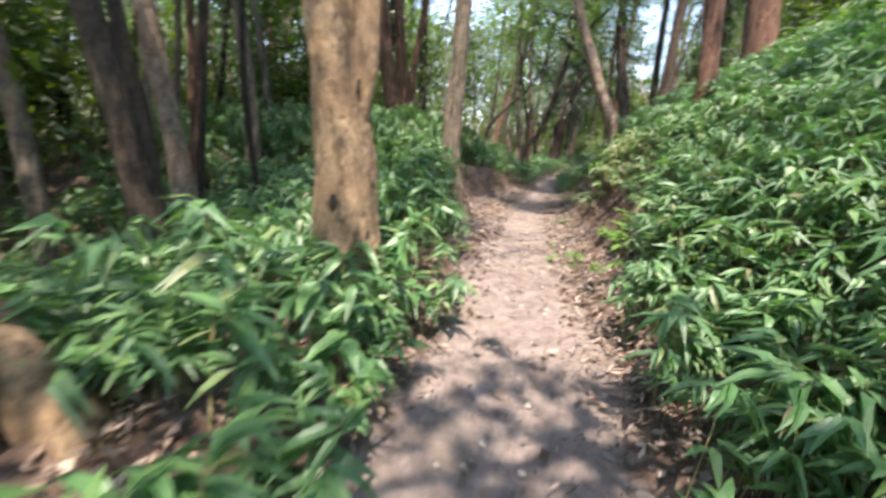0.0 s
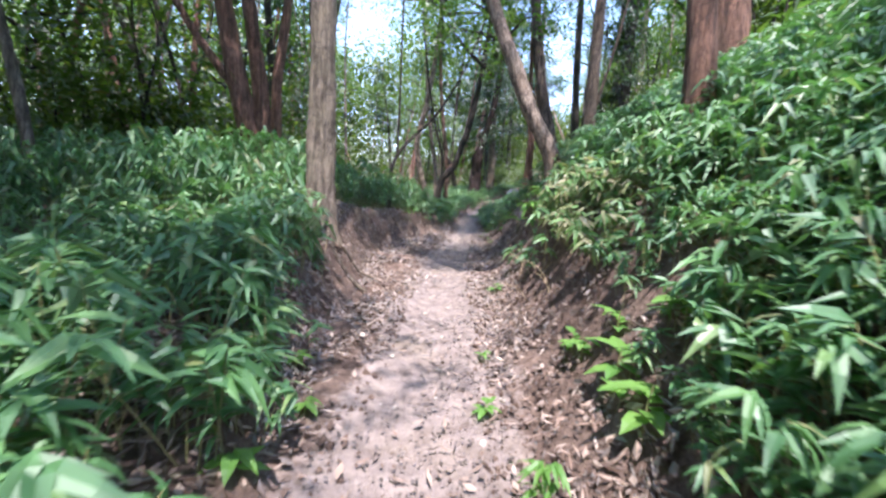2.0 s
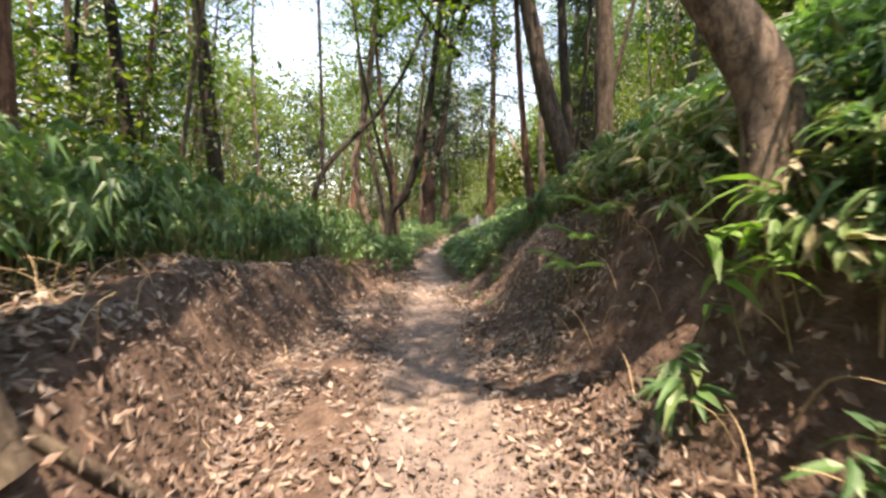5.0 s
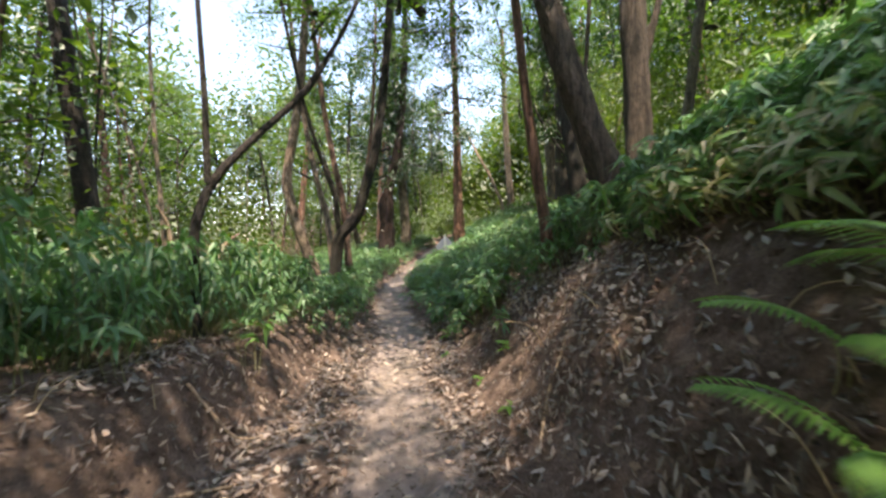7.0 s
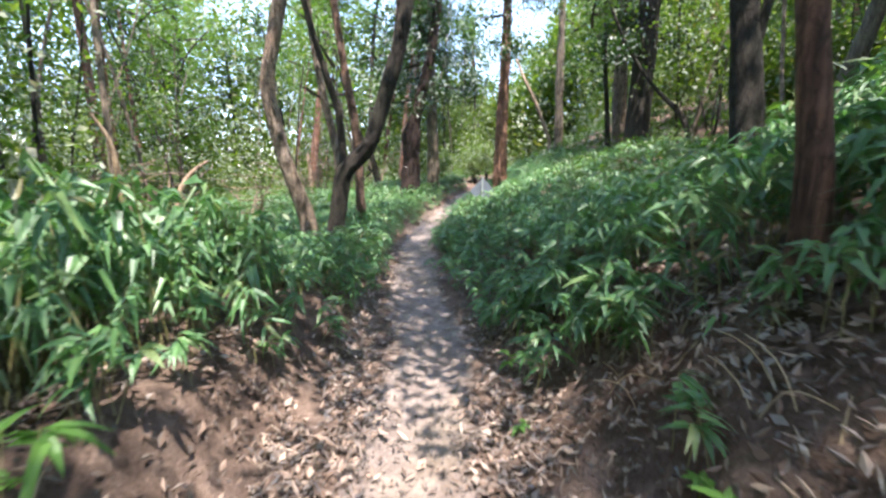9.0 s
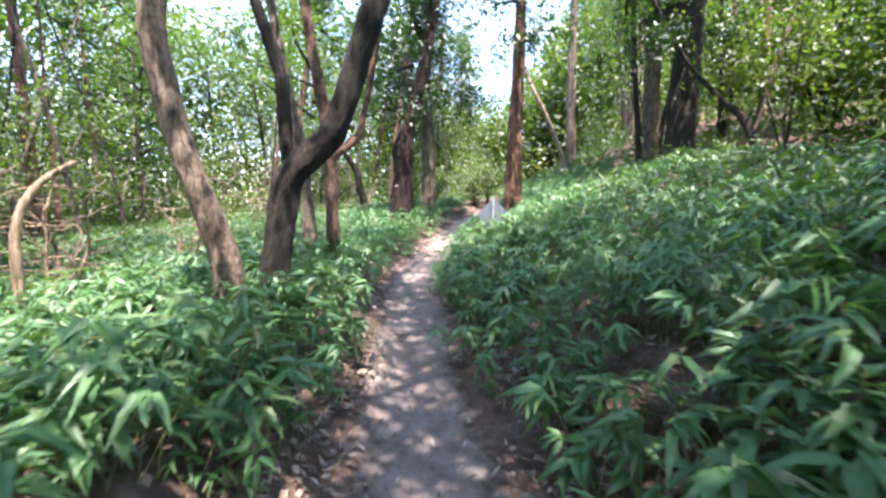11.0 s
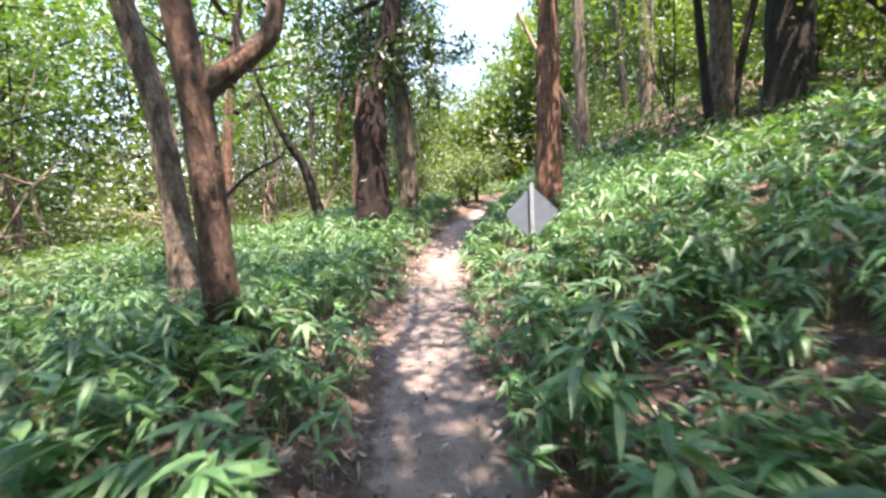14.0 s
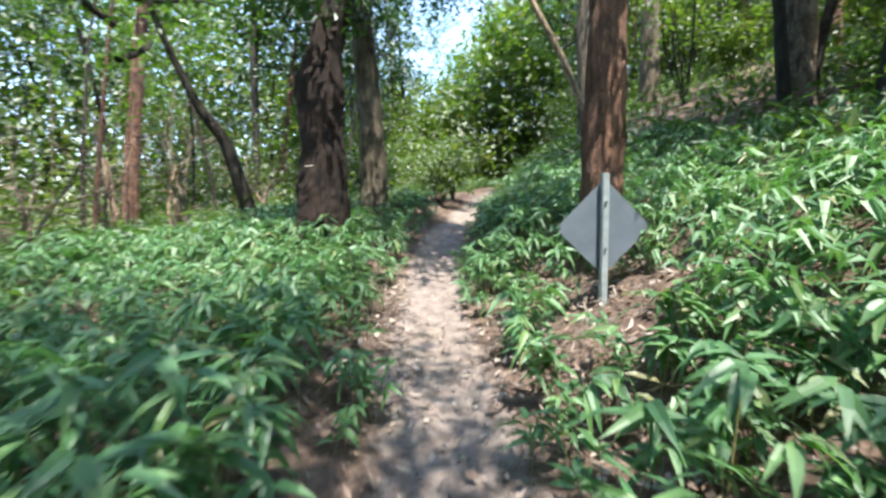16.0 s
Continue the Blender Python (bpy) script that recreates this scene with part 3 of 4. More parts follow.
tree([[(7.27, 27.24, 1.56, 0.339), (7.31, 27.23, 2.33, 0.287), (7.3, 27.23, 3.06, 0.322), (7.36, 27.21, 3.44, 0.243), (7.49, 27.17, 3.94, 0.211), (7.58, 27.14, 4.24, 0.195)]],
     "big dark cedar with a swollen trunk, shaded in its colour, beside the trail", BARK_RED_SHADED, 'cedar', 14, 18, 1.2, low=3.6, sides=24)
FITTED.append((8.58, 28.41))
tree([[(8.56, 28.42, 1.49, 0.237), (8.54, 28.43, 3.06, 0.222), (8.51, 28.44, 3.93, 0.209), (8.48, 28.45, 4.96, 0.186)]],
     "mossy yellowish trunk next to a big cedar", BARK_GREY, 'cedar', 13, 20, 1.0, low=3.2)
FITTED.append((9.23, 24.07))
tree([[(9.23, 24.07, 1.62, 0.212), (9.25, 24.05, 3.02, 0.182), (9.27, 24.04, 4.14, 0.155)]],
     "red-barked cedar with a sunlit foot by the sign", BARK_RED, 'cedar', 14, 22, 1.1, low=4.4, sides=24)
FITTED.append((1.44, 14.23))
tree([[(1.44, 14.23, 1.76, 0.048), (1.64, 14.26, 2.24, 0.044), (2.05, 14.33, 2.69, 0.041), (2.6, 14.42, 3.24, 0.037), (2.85, 14.46, 3.64, 0.032), (3.09, 14.5, 4.04, 0.026)],
      [(1.59, 14.25, 2.19, 0.034), (1.61, 14.26, 2.97, 0.029), (1.6, 14.25, 3.69, 0.024)]],
     "thin arching stem with a second upright shoot", BARK_DARK_SHADED, 'broad', 7, 24, 0.9)
FITTED.append((-0.91, 19.63))
tree([[(-0.91, 19.63, 2.11, 0.197), (-1.03, 19.59, 4.2, 0.178), (-1.15, 19.55, 6.16, 0.16)]],
     "dark straight trunk at the edge of the clearing", BARK_DARK_SHADED, 'broad', 12, 26, 1.0)
FITTED.append((13.14, 22.55))
tree([[(13.14, 22.55, 2.67, 0.352), (13.14, 22.53, 4.87, 0.323), (13.17, 22.5, 6.69, 0.295)]],
     "thick dark trunk on the grassy slope", BARK_DARK_SHADED, 'cedar', 14, 28, 1.2, low=3.0)
FITTED.append((13.7, 23.91))
tree([[(13.7, 23.91, 2.8, 0.234), (13.68, 23.96, 4.01, 0.216), (13.66, 23.99, 4.97, 0.199)]],
     "sunlit pale trunk on the grassy slope", BARK_PALE, 'cedar', 13, 30, 1.0, low=3.8)
FITTED.append((13.24, 23.91))
tree([[(13.24, 23.91, 2.74, 0.09), (13.19, 24.02, 3.95, 0.081), (13.14, 24.11, 4.92, 0.074)]],
     "thin dark stem beside a pale trunk", BARK_DARK_SHADED, 'broad', 8, 32, 0.6)
FITTED.append((13.81, 23.79))
tree([[(13.81, 23.79, 2.86, 0.081), (13.84, 23.72, 3.77, 0.072), (13.93, 23.54, 4.84, 0.062)]],
     "thin dark stem leaning away from a pale trunk", BARK_DARK_SHADED, 'broad', 8, 34, 0.6)
FITTED.append((14.68, 28.73))
tree([[(14.68, 28.73, 3.65, 0.197), (14.63, 28.77, 5.58, 0.178), (14.62, 28.78, 7.11, 0.16)]],
     "slim grey trunk further up the slope", BARK_GREY, 'broad', 10, 36, 0.9)
FITTED.append((18.71, 29.49))
tree([[(18.71, 29.49, 4.42, 0.311), (18.69, 29.51, 6.39, 0.278), (18.68, 29.53, 8.2, 0.246)]],
     "grey-brown trunk high on the slope", BARK_GREY, 'broad', 11, 38, 1.0)
FITTED.append((-3.05, 4.55))
tree([[(-3.05, 4.55, -0.04, 0.174), (-3.2, 4.45, 1.28, 0.147), (-3.38, 4.34, 2.25, 0.125)],
      [(-2.98, 4.59, -0.04, 0.094), (-3.05, 4.55, 1.19, 0.079), (-3.14, 4.49, 1.82, 0.066)]],
     "pair of dark leaning trunks with sunlit patches", BARK_BROWN, 'broad', 10, 40, 1.0)
FITTED.append((-2.28, 4.04))
tree([[(-2.28, 4.04, 0.01, 0.106), (-2.4, 3.97, 1.08, 0.092), (-2.55, 3.89, 2.2, 0.079)]],
     "slim trunk with a sunlit pale foot", BARK_PALE, 'broad', 9.5, 42, 0.8)
FITTED.append((-3.32, 7.95))
tree([[(-3.32, 7.95, 0.05, 0.138), (-3.44, 7.9, 1.98, 0.119), (-3.59, 7.84, 3.29, 0.103)]],
     "slim grey trunk in the shade", BARK_GREY, 'broad', 9.5, 44, 0.8)
FITTED.append((-4.72, 5.09))
tree([[(-4.72, 5.09, -0.36, 0.118), (-4.78, 5.04, 1.04, 0.103), (-4.9, 4.94, 2.28, 0.089)]],
     "slim grey trunk leaning in the shade", BARK_GREY, 'broad', 9.5, 46, 0.8)
FITTED.append((-1.1, 1.28))
tree([[(-1.1, 1.28, 0.07, 0.12), (-1.2, 1.31, 0.16, 0.116), (-1.48, 1.38, 0.41, 0.106), (-1.95, 1.5, 0.8, 0.095)]],
     "slim pale trunk leaning far out over the bamboo grass", BARK_PEEL, "broad", 8.5, 48, 0.45, flare=0.1)

tree([[(13.47, 27.64, 3.2, 0.082), (13.01, 28.1, 4.76, 0.07), (12.57, 28.53, 5.91, 0.057)]], "thin pale dead trunk leaning across the slope", DEADWOOD, None, 4.5, 50, flare=0.0)
tree([[(1.18, 20.11, 1.2, 0.045), (1.36, 20.17, 1.63, 0.035), (1.67, 20.27, 1.84, 0.02)]], "broken dead branch sticking out of the bamboo grass", DEADWOOD, None, 0.4, 51, category="dead branch", flare=0.0)
tree([[(0.26, 20.81, 1.3, 0.05), (0.2, 20.76, 2.19, 0.04), (0.02, 20.61, 2.55, 0.02)]], "broken pale dead stem among shrubs", DEADWOOD, None, 0.4, 52, category="dead branch", flare=0.0)
tree([[(4.21, 34.5, 1.03, 0.099), (4.18, 34.48, 2.01, 0.084), (4.13, 34.45, 2.69, 0.062)]], "pale dead stump with a broken top", DEADWOOD, None, 0.4, 53, category="stump", flare=0.2)
FITTED.append((6.67, 30.0))
tree([[(6.67, 30.0, 1.3, 0.14), (6.35, 29.91, 2.63, 0.113), (5.94, 29.79, 3.16, 0.078), (5.59, 29.69, 4.01, 0.05)]], "dark tree leaning away from the trail under a heavy crown", BARK_DARK_SHADED, "broad", 5.5, 55, 0.9)
FITTED.append((13.41, 20.61))
tree([[(13.41, 20.61, 2.16, 0.1), (13.08, 20.98, 3.39, 0.081), (12.74, 21.35, 3.85, 0.052)]], "thin crooked dark stem on the grassy slope", BARK_DARK_SHADED, "broad", 5.0, 57, 0.6)

# Trees added out of view behind the start, only to block sun.
for n, (x, y, r, g) in enumerate(((-3.4, -2.6, 0.16, 1.0), (3.2, -3.2, 0.18, 1.1), (5.9, -1.4, 0.15, 0.8), (1.2, -5.2, 0.17, 1.0))):
    FITTED.append((x, y))
    z = stand(x, y)
    tree([[(x, y, z, r), (x + 0.1, y, z + 1.5, r * 0.9), (x + 0.05, y + 0.1, z + 3.0, r * 0.8)]], "unseen grey-barked tree added behind the start to shade the trail", BARK_GREY, "broad", 11, 61 + 2 * n, g, group="trees shading the trail")


def knots(root, places, mat, label):
    """Round scars and stubs on a trunk: height above the foot, way round in degrees, distance of the bark from the foot's middle, radius."""
    for n, (x, y, z, a, out, r) in enumerate(places):
        bm = bmesh.new()
        r = 0.6 * r
        bmesh.ops.create_uvsphere(bm, u_segments=14, v_segments=9, radius=r)
        for v in bm.verts:
            v.co *= 1 + 0.25 * noise.noise(v.co * 60 + Vector((n, 0, 0)))
            v.co.y *= 0.5
            v.co.z *= 1.2 + 0.5 * (n % 3)
        for f in bm.faces:
            f.smooth = True
        ob = part("knot", bm, mat, root, label)
        c, s_ = math.cos(radians(a)), math.sin(radians(a))
        ob.matrix_basis = pose(x + out * c, y + out * s_, z, 0, 0, a + 90)


knots(peeling, [(0.0, 0.0, 0.55, -75, 0.19, 0.035), (-0.02, 0.0, 0.8, -40, 0.18, 0.03), (-0.04, 0.0, 0.98, -100, 0.175, 0.04), (-0.05, 0.0, 1.2, -60, 0.165, 0.045),
                (-0.07, 0.0, 1.42, -85, 0.155, 0.03), (-0.1, -0.02, 1.62, -30, 0.145, 0.03), (-0.03, 0.0, 1.1, -20, 0.17, 0.03)], BARK_DARK_SHADED, "dark round knot scar")
knots(forked, [(0.0, 0.0, 0.9, -60, 0.105, 0.03), (0.0, 0.0, 1.15, -110, 0.1, 0.025), (0.0, 0.0, 1.45, -80, 0.1, 0.03), (0.0, 0.0, 1.7, -50, 0.098, 0.03), (-0.02, 0.0, 2.1, -90, 0.095, 0.03)], BARK_DARK_SHADED, "dark round knot scar")


def plain_tree(seed, kind, bark, tall, r, bend, low=True):
    """A whole tree at the origin, for the woods further off."""
    rng = np.random.default_rng(seed)
    root = new("tree")
    pts, x, y = [], 0.0, 0.0
    dx, dy = rng.normal(0, bend, 2)
    for z in np.arange(-0.3, tall, 0.8):
        pts.append((x, y, z, r * (1 - 0.65 * max(z, 0) / tall)))
        dx, dy = dx + rng.normal(0, bend * 0.5), dy + rng.normal(0, bend * 0.5)
        x, y = x + dx, y + dy
    part_of("trunk", mesh_of("trunk", *tube(pts, 9, 0.4, 0.08, seed, 0.25), bark), root)
    size = tall / 11 * (1.0 if low else 0.5)
    crown_on(root, "far_" + kind, seed, (x, y, tall - (6.0 if kind == "cedar" else 4.6) * size * 0.8), 50 * seed, size, (0, 0, 0))
    if kind == "broad" and low:
        crown_on(root, "far_broad", seed + 2, (x * 0.6, y * 0.6, tall * 0.3), 31 * seed, size * 0.85, (0, 0, 0))
    return root


def scatter_trees():
    kinds = [("broad", BARK_GREY, 11, 0.13, 0.06, "grey-barked broadleaf tree in the woods"), ("cedar", BARK_RED, 14, 0.19, 0.015, "straight red-barked cedar in the woods"),
             ("broad", BARK_DARK_SHADED, 9, 0.09, 0.11, "crooked dark-barked young tree among bamboo grass"), ("broad", BARK_PALE, 10, 0.1, 0.08, "slim pale-barked tree in the woods"),
             ("cedar", BARK_DARK_SHADED, 13, 0.15, 0.02, "cedar in the woods with shade darkened into its bark colour"), ("broad", BARK_DARK_SHADED, 12, 0.16, 0.07, "dark-barked broadleaf tree in the woods")]
    rng = random.Random(5)
    models, spots = [None] * len(kinds), [(t[0], t[1]) for t in FITTED]
    for want, box, gap in ((30, (-22, 4, -7, 34), 2.6), (14, (8, 26, -6, 30), 3.0), (66, (-24, 48, 30, 62), 2.6), (14, (-24, 26, -24, -6), 3.6), (24, (-46, -20, -20, 60), 4.0), (16, (26, 48, -10, 40), 4.5), (16, (4, 36, 31, 48), 2.0)):
        made = tries = 0
        while made < want and tries < 4000:
            tries += 1
            x, y = rng.uniform(box[0], box[1]), rng.uniform(box[2], box[3])
            d = float(offset(x, y)) if -3 < y < 45 else 9.0
            if (-4.2 if y < 17 else -5.6) < d < (6.5 if y < 18 else 5.0) or (y > 20 and -3.5 < x - (y - 20) * 0.72 - 5 < 3.5 and y < 50) or any((x - a) ** 2 + (y - b) ** 2 < gap * gap for a, b in spots):
                continue
            if 26 < y < 44 and -5 < x - (y - 26) * 0.3 < 6 and rng.random() < 0.7:
                continue
            spots.append((x, y))
            made += 1
            k = rng.choice((1, 4, 4) if want == 16 and gap == 2.0 else (0, 0, 1, 2, 2, 3, 4, 5))
            kind, bark, tall, r, bend, label = kinds[k]
            s = rng.uniform(0.8, 1.25)
            m = pose(x, y, stand(x, y), rng.gauss(0, 2.5), rng.gauss(0, 2.5), rng.uniform(0, 360))
            if models[k] is None:
                models[k] = tagged(plain_tree(k + 3, kind, bark, tall, r, bend), label, "tree", "trees of the woods")
                models[k].matrix_basis = m
                models[k].scale = (s, s, s)
            else:
                c = copy_thing(models[k], m)
                c.scale = (s, s, s)


def shrub_model(seed, tall, label):
    rng = np.random.default_rng(seed)
    root = new("shrub")
    tips = []
    for n in range(4):
        a, lean = rng.uniform(0, 6.28), rng.uniform(0.1, 0.45)
        p = [np.zeros(3) + (0, 0, -0.1)]
        for s in (0.3, 0.6, 1.0):
            p.append(np.array([math.cos(a) * lean * tall * s, math.sin(a) * lean * tall * s, tall * s]) + rng.normal(0, 0.08 * tall * s, 3) * (1, 1, 0.3))
        part_of("stem", mesh_of("stem", *tube([(*q, r) for q, r in zip(p, (0.03, 0.022, 0.015, 0.006))], 6, 0.3, 0.1, seed + n), BARK_DARK_SHADED), root)
        for s in rng.uniform(0.12, 1.05, 40):
            q = p[1] + (p[3] - p[1]) * s
            tips.append(q + rng.normal(0, 1, 3) * tall * np.array([0.2, 0.2, 0.08]))
    part_of("foliage", mesh_of("foliage", *leaf_cards(rng, np.array(tips), 10, tall * 0.06, 0.17, 0.09), SHRUB, False), root)
    return tagged(root, label, "shrub", "shrubs under the trees")


def scatter_shrubs():
    rng = random.Random(11)
    models = [shrub_model(70, 3.0, "green understory shrub with small leaves"), shrub_model(71, 4.6, "tall leafy shrub beneath the trees"), shrub_model(72, 2.0, "low yellow-green shrub on the forest floor")]
    first = [True] * 3
    for want, box in ((52, (-17, 3, 7, 36)), (60, (-20, 46, 32, 58)), (22, (13, 30, 16, 36)), (12, (-18, -6, -4, 9)), (12, (9, 18, -4, 14))):
        made = tries = 0
        while made < want and tries < 3000:
            tries += 1
            x, y = rng.uniform(box[0], box[1]), rng.uniform(box[2], box[3])
            d = float(offset(x, y)) if -6 < y < 45 else 9.0
            if -3.6 < d < 6.0 or (y > 20 and y < 40 and -3.0 < x - (y - 20) * 0.72 - 5 < 3.0):
                continue
            if 25 < y < 42 and -5 < x - (y - 26) * 0.3 < 6 and rng.random() < 0.75:
                continue
            made += 1
            k = rng.randrange(3)
            m, s = pose(x, y, stand(x, y), 0, 0, rng.uniform(0, 360)), rng.uniform(0.8, 1.35)
            ob = models[k] if first[k] else copy_thing(models[k], m)
            if first[k]:
                ob.matrix_basis = m
                first[k] = False
            ob.scale = (s, s, s)
    for x, y, s in ((11.6, 31.0, 0.8), (12.9, 32.3, 0.9), (10.2, 32.5, 0.8)):
        copy_thing(models[2], pose(x, y, stand(x, y), 0, 0, 90 * x)).scale = (s, s, s)


def scatter_poles():
    """Young trees drawn up thin and bare towards the light."""
    kinds = [(BARK_GREY, 11, 0.065, 0.07, 0.75, "thin grey young tree drawn up bare towards the light"), (BARK_DARK_SHADED, 10, 0.05, 0.09, 0.7, "thin dark crooked young tree in the shade"),
             (BARK_PALE, 12, 0.055, 0.05, 0.75, "thin pale young tree among darker trunks"), (BARK_RED, 12, 0.09, 0.035, 0.8, "slim reddish-brown young tree in the woods")]
    rng = random.Random(17)
    spots, models = [(t[0], t[1]) for t in FITTED], [None] * 4
    for want, box, gap in ((40, (-12, -2.5, 4.5, 17), 0.75), (22, (-13, 0, 16, 30), 1.0), (34, (-6, 34, 30, 46), 1.1), (7, (9, 22, 8, 28), 1.2)):
        made = tries = 0
        while made < want and tries < 4000:
            tries += 1
            x, y = rng.uniform(box[0], box[1]), rng.uniform(box[2], box[3])
            d = float(offset(x, y))
            if -3.4 < d < 4.5 or (y > 20 and -3.0 < x - (y - 20) * 0.72 - 5 < 3.0) or any((x - a) ** 2 + (y - b) ** 2 < gap * gap for a, b in spots):
                continue
            if 26 < y < 44 and -5 < x - (y - 26) * 0.3 < 6 and rng.random() < 0.7:
                continue
            spots.append((x, y))
            made += 1
            k = rng.choice((0, 0, 1, 1, 2, 3))
            bark, tall, thick, bend, size, label = kinds[k]
            m, g = pose(x, y, stand(x, y), rng.gauss(0, 4), rng.gauss(0, 4), rng.uniform(0, 360)), rng.uniform(0.8, 1.2)
            if models[k] is None:
                models[k] = tagged(plain_tree(30 + k, "broad", bark, tall, thick, bend, False), label, "tree", "young trees of the woods")
                ob = models[k]
                ob.matrix_basis = m
            else:
                ob = copy_thing(models[k], m)
            ob.scale = (g, g, g)


scatter_trees()
scatter_poles()
scatter_shrubs()


def far_woods():
    """The leafy edge of the woods, past the last trees that stand apart."""
    rng = np.random.default_rng(21)
    n = 13000
    a = rng.uniform(-1.75, 1.5, n)
    r = rng.uniform(40, 62, n)
    x, y = 4 + r * np.sin(a), 12 + r * np.cos(a)
    tall = np.interp(a, [-0.45, -0.15, 0.2, 0.35, 0.62, 0.85], [32.0, 19.0, 16.0, 11.5, 11.0, 25.0]) + 3.0 * np.sin(a * 9 + 1) + 2.0 * np.sin(a * 23)
    c = np.stack([x, y, height(x, y) + rng.random(n) ** 1.3 * tall], 1)
    v, f = leaf_cards(rng, c, 20, 0.9, 0.56, 0.33)
    tagged(new("far_woods", mesh_of("far_woods", v, f, SHRUB, False)), "leafy edge of the woods in the distance", "woods", kind="stuff")


def sunny_thicket():
    """Low leafy growth in the open light between the near trees and the edge of the woods."""
    rng = np.random.default_rng(23)
    n = 11000
    a, r = rng.uniform(-1.7, 1.5, n), rng.uniform(25, 42, n)
    x, y = 4 + r * np.sin(a), 14 + r * np.cos(a)
    tall = 3.2 + 1.6 * np.sin(a * 13 + 0.5 * r) + 1.2 * np.sin(a * 31 - 0.7 * r)
    ok = ((np.abs(offset(x, y)) > 3.0) | (y > 46)) & (np.sin(a * 19 + r) + 0.5 * np.sin(2.1 * r - 7 * a) > -0.9)
    c = np.stack([x, y, height(x, y) + rng.random(n) * tall], 1)[ok]
    v, f = leaf_cards(rng, c, 13, 0.5, 0.27, 0.15)
    tagged(new("thicket", mesh_of("thicket", v, f, SHRUB, False)), "low sunlit leafy thicket between the trees", "thicket", kind="stuff")


far_woods()
sunny_thicket()


# ---- the sign beside the trail ----
def box(bm, x0, x1, y0, y1, z0, z1, bevel=0.0):
    r = bmesh.ops.create_cube(bm, size=1.0)
    for v in r["verts"]:
        v.co = Vector(((x0 + x1) / 2 + v.co.x * (x1 - x0), (y0 + y1) / 2 + v.co.y * (y1 - y0), (z0 + z1) / 2 + v.co.z * (z1 - z0)))
    if bevel:
        bmesh.ops.bevel(bm, geom=bm.edges[:], offset=bevel, segments=2, affect="EDGES")


def trail_sign(x, y, yaw):
    root = new("trail_sign")
    root.matrix_basis = pose(x, y, stand(x, y), 0, 0, yaw)
    tagged(root, "grey metal diamond sign seen from behind on a white post", "sign")
    bm = bmesh.new()
    box(bm, -0.027, 0.027, -0.027, 0.027, -0.2, 1.0, 0.007)
    part("post", bm, POST, root, "weathered white post")
    bm = bmesh.new()
    box(bm, -0.27, 0.27, -0.003, 0.003, -0.27, 0.27)
    bmesh.ops.bevel(bm, geom=[e for e in bm.edges if abs(e.verts[0].co.y - e.verts[1].co.y) > 0.004], offset=0.03, segments=4, affect="EDGES")
    bmesh.ops.rotate(bm, verts=bm.verts, cent=(0, 0, 0), matrix=Matrix.Rotation(radians(45), 3, "Y"))
    bmesh.ops.translate(bm, verts=bm.verts, vec=(0.01, 0.033, 0.58))
    plate = part("plate", bm, METAL, root, "bare grey back of the plate")
    for z in (0.42, 0.78):
        bm = bmesh.new()
        bmesh.ops.create_cone(bm, cap_ends=True, segments=6, radius1=0.011, radius2=0.011, depth=0.012, matrix=Matrix.Translation((0, -0.033, z)) @ Matrix.Rotation(radians(90), 4, "X"))
        part("bolt", bm, BOLT, plate)


trail_sign(8.26, 23.3, -30)


# ---- bamboo grass ----
def sasa_room(x, y):
    """How thickly bamboo grass grows at a place, 0 to 1."""
    d = offset(x, y)
    right = np.interp(y, [0, 2.5, 4, 5, 6, 8, 9.5, 11, 12.5, 13.5, 15, 18, 30], [0.55, 0.6, 0.95, 1.2, 1.3, 1.3, 1.65, 1.9, 1.7, 1.3, 0.55, 0.32, 0.34])
    left = np.interp(y, [0, 3.2, 5, 6, 7, 7.6, 10, 12.5, 14.5, 16, 18, 30], [0.45, 0.55, 0.72, 0.98, 1.2, 1.35, 2.2, 1.9, 1.25, 0.7, 0.46, 0.38])
    e = np.where(d > 0, d - right, -d - left)
    clear = ((x - 8.1) ** 2 + (y - 23.05) ** 2 > 0.3) & ((x + 1.05) ** 2 + (y - 1.0) ** 2 > 0.2)
    soft = np.where(d < 0, np.interp(y, [10, 11.5, 15.5, 17], [0.35, 0.6, 0.7, 0.35]), 0.35)
    return np.clip(0.15 + e / soft, 0, 1) * (e > -0.05) * clear


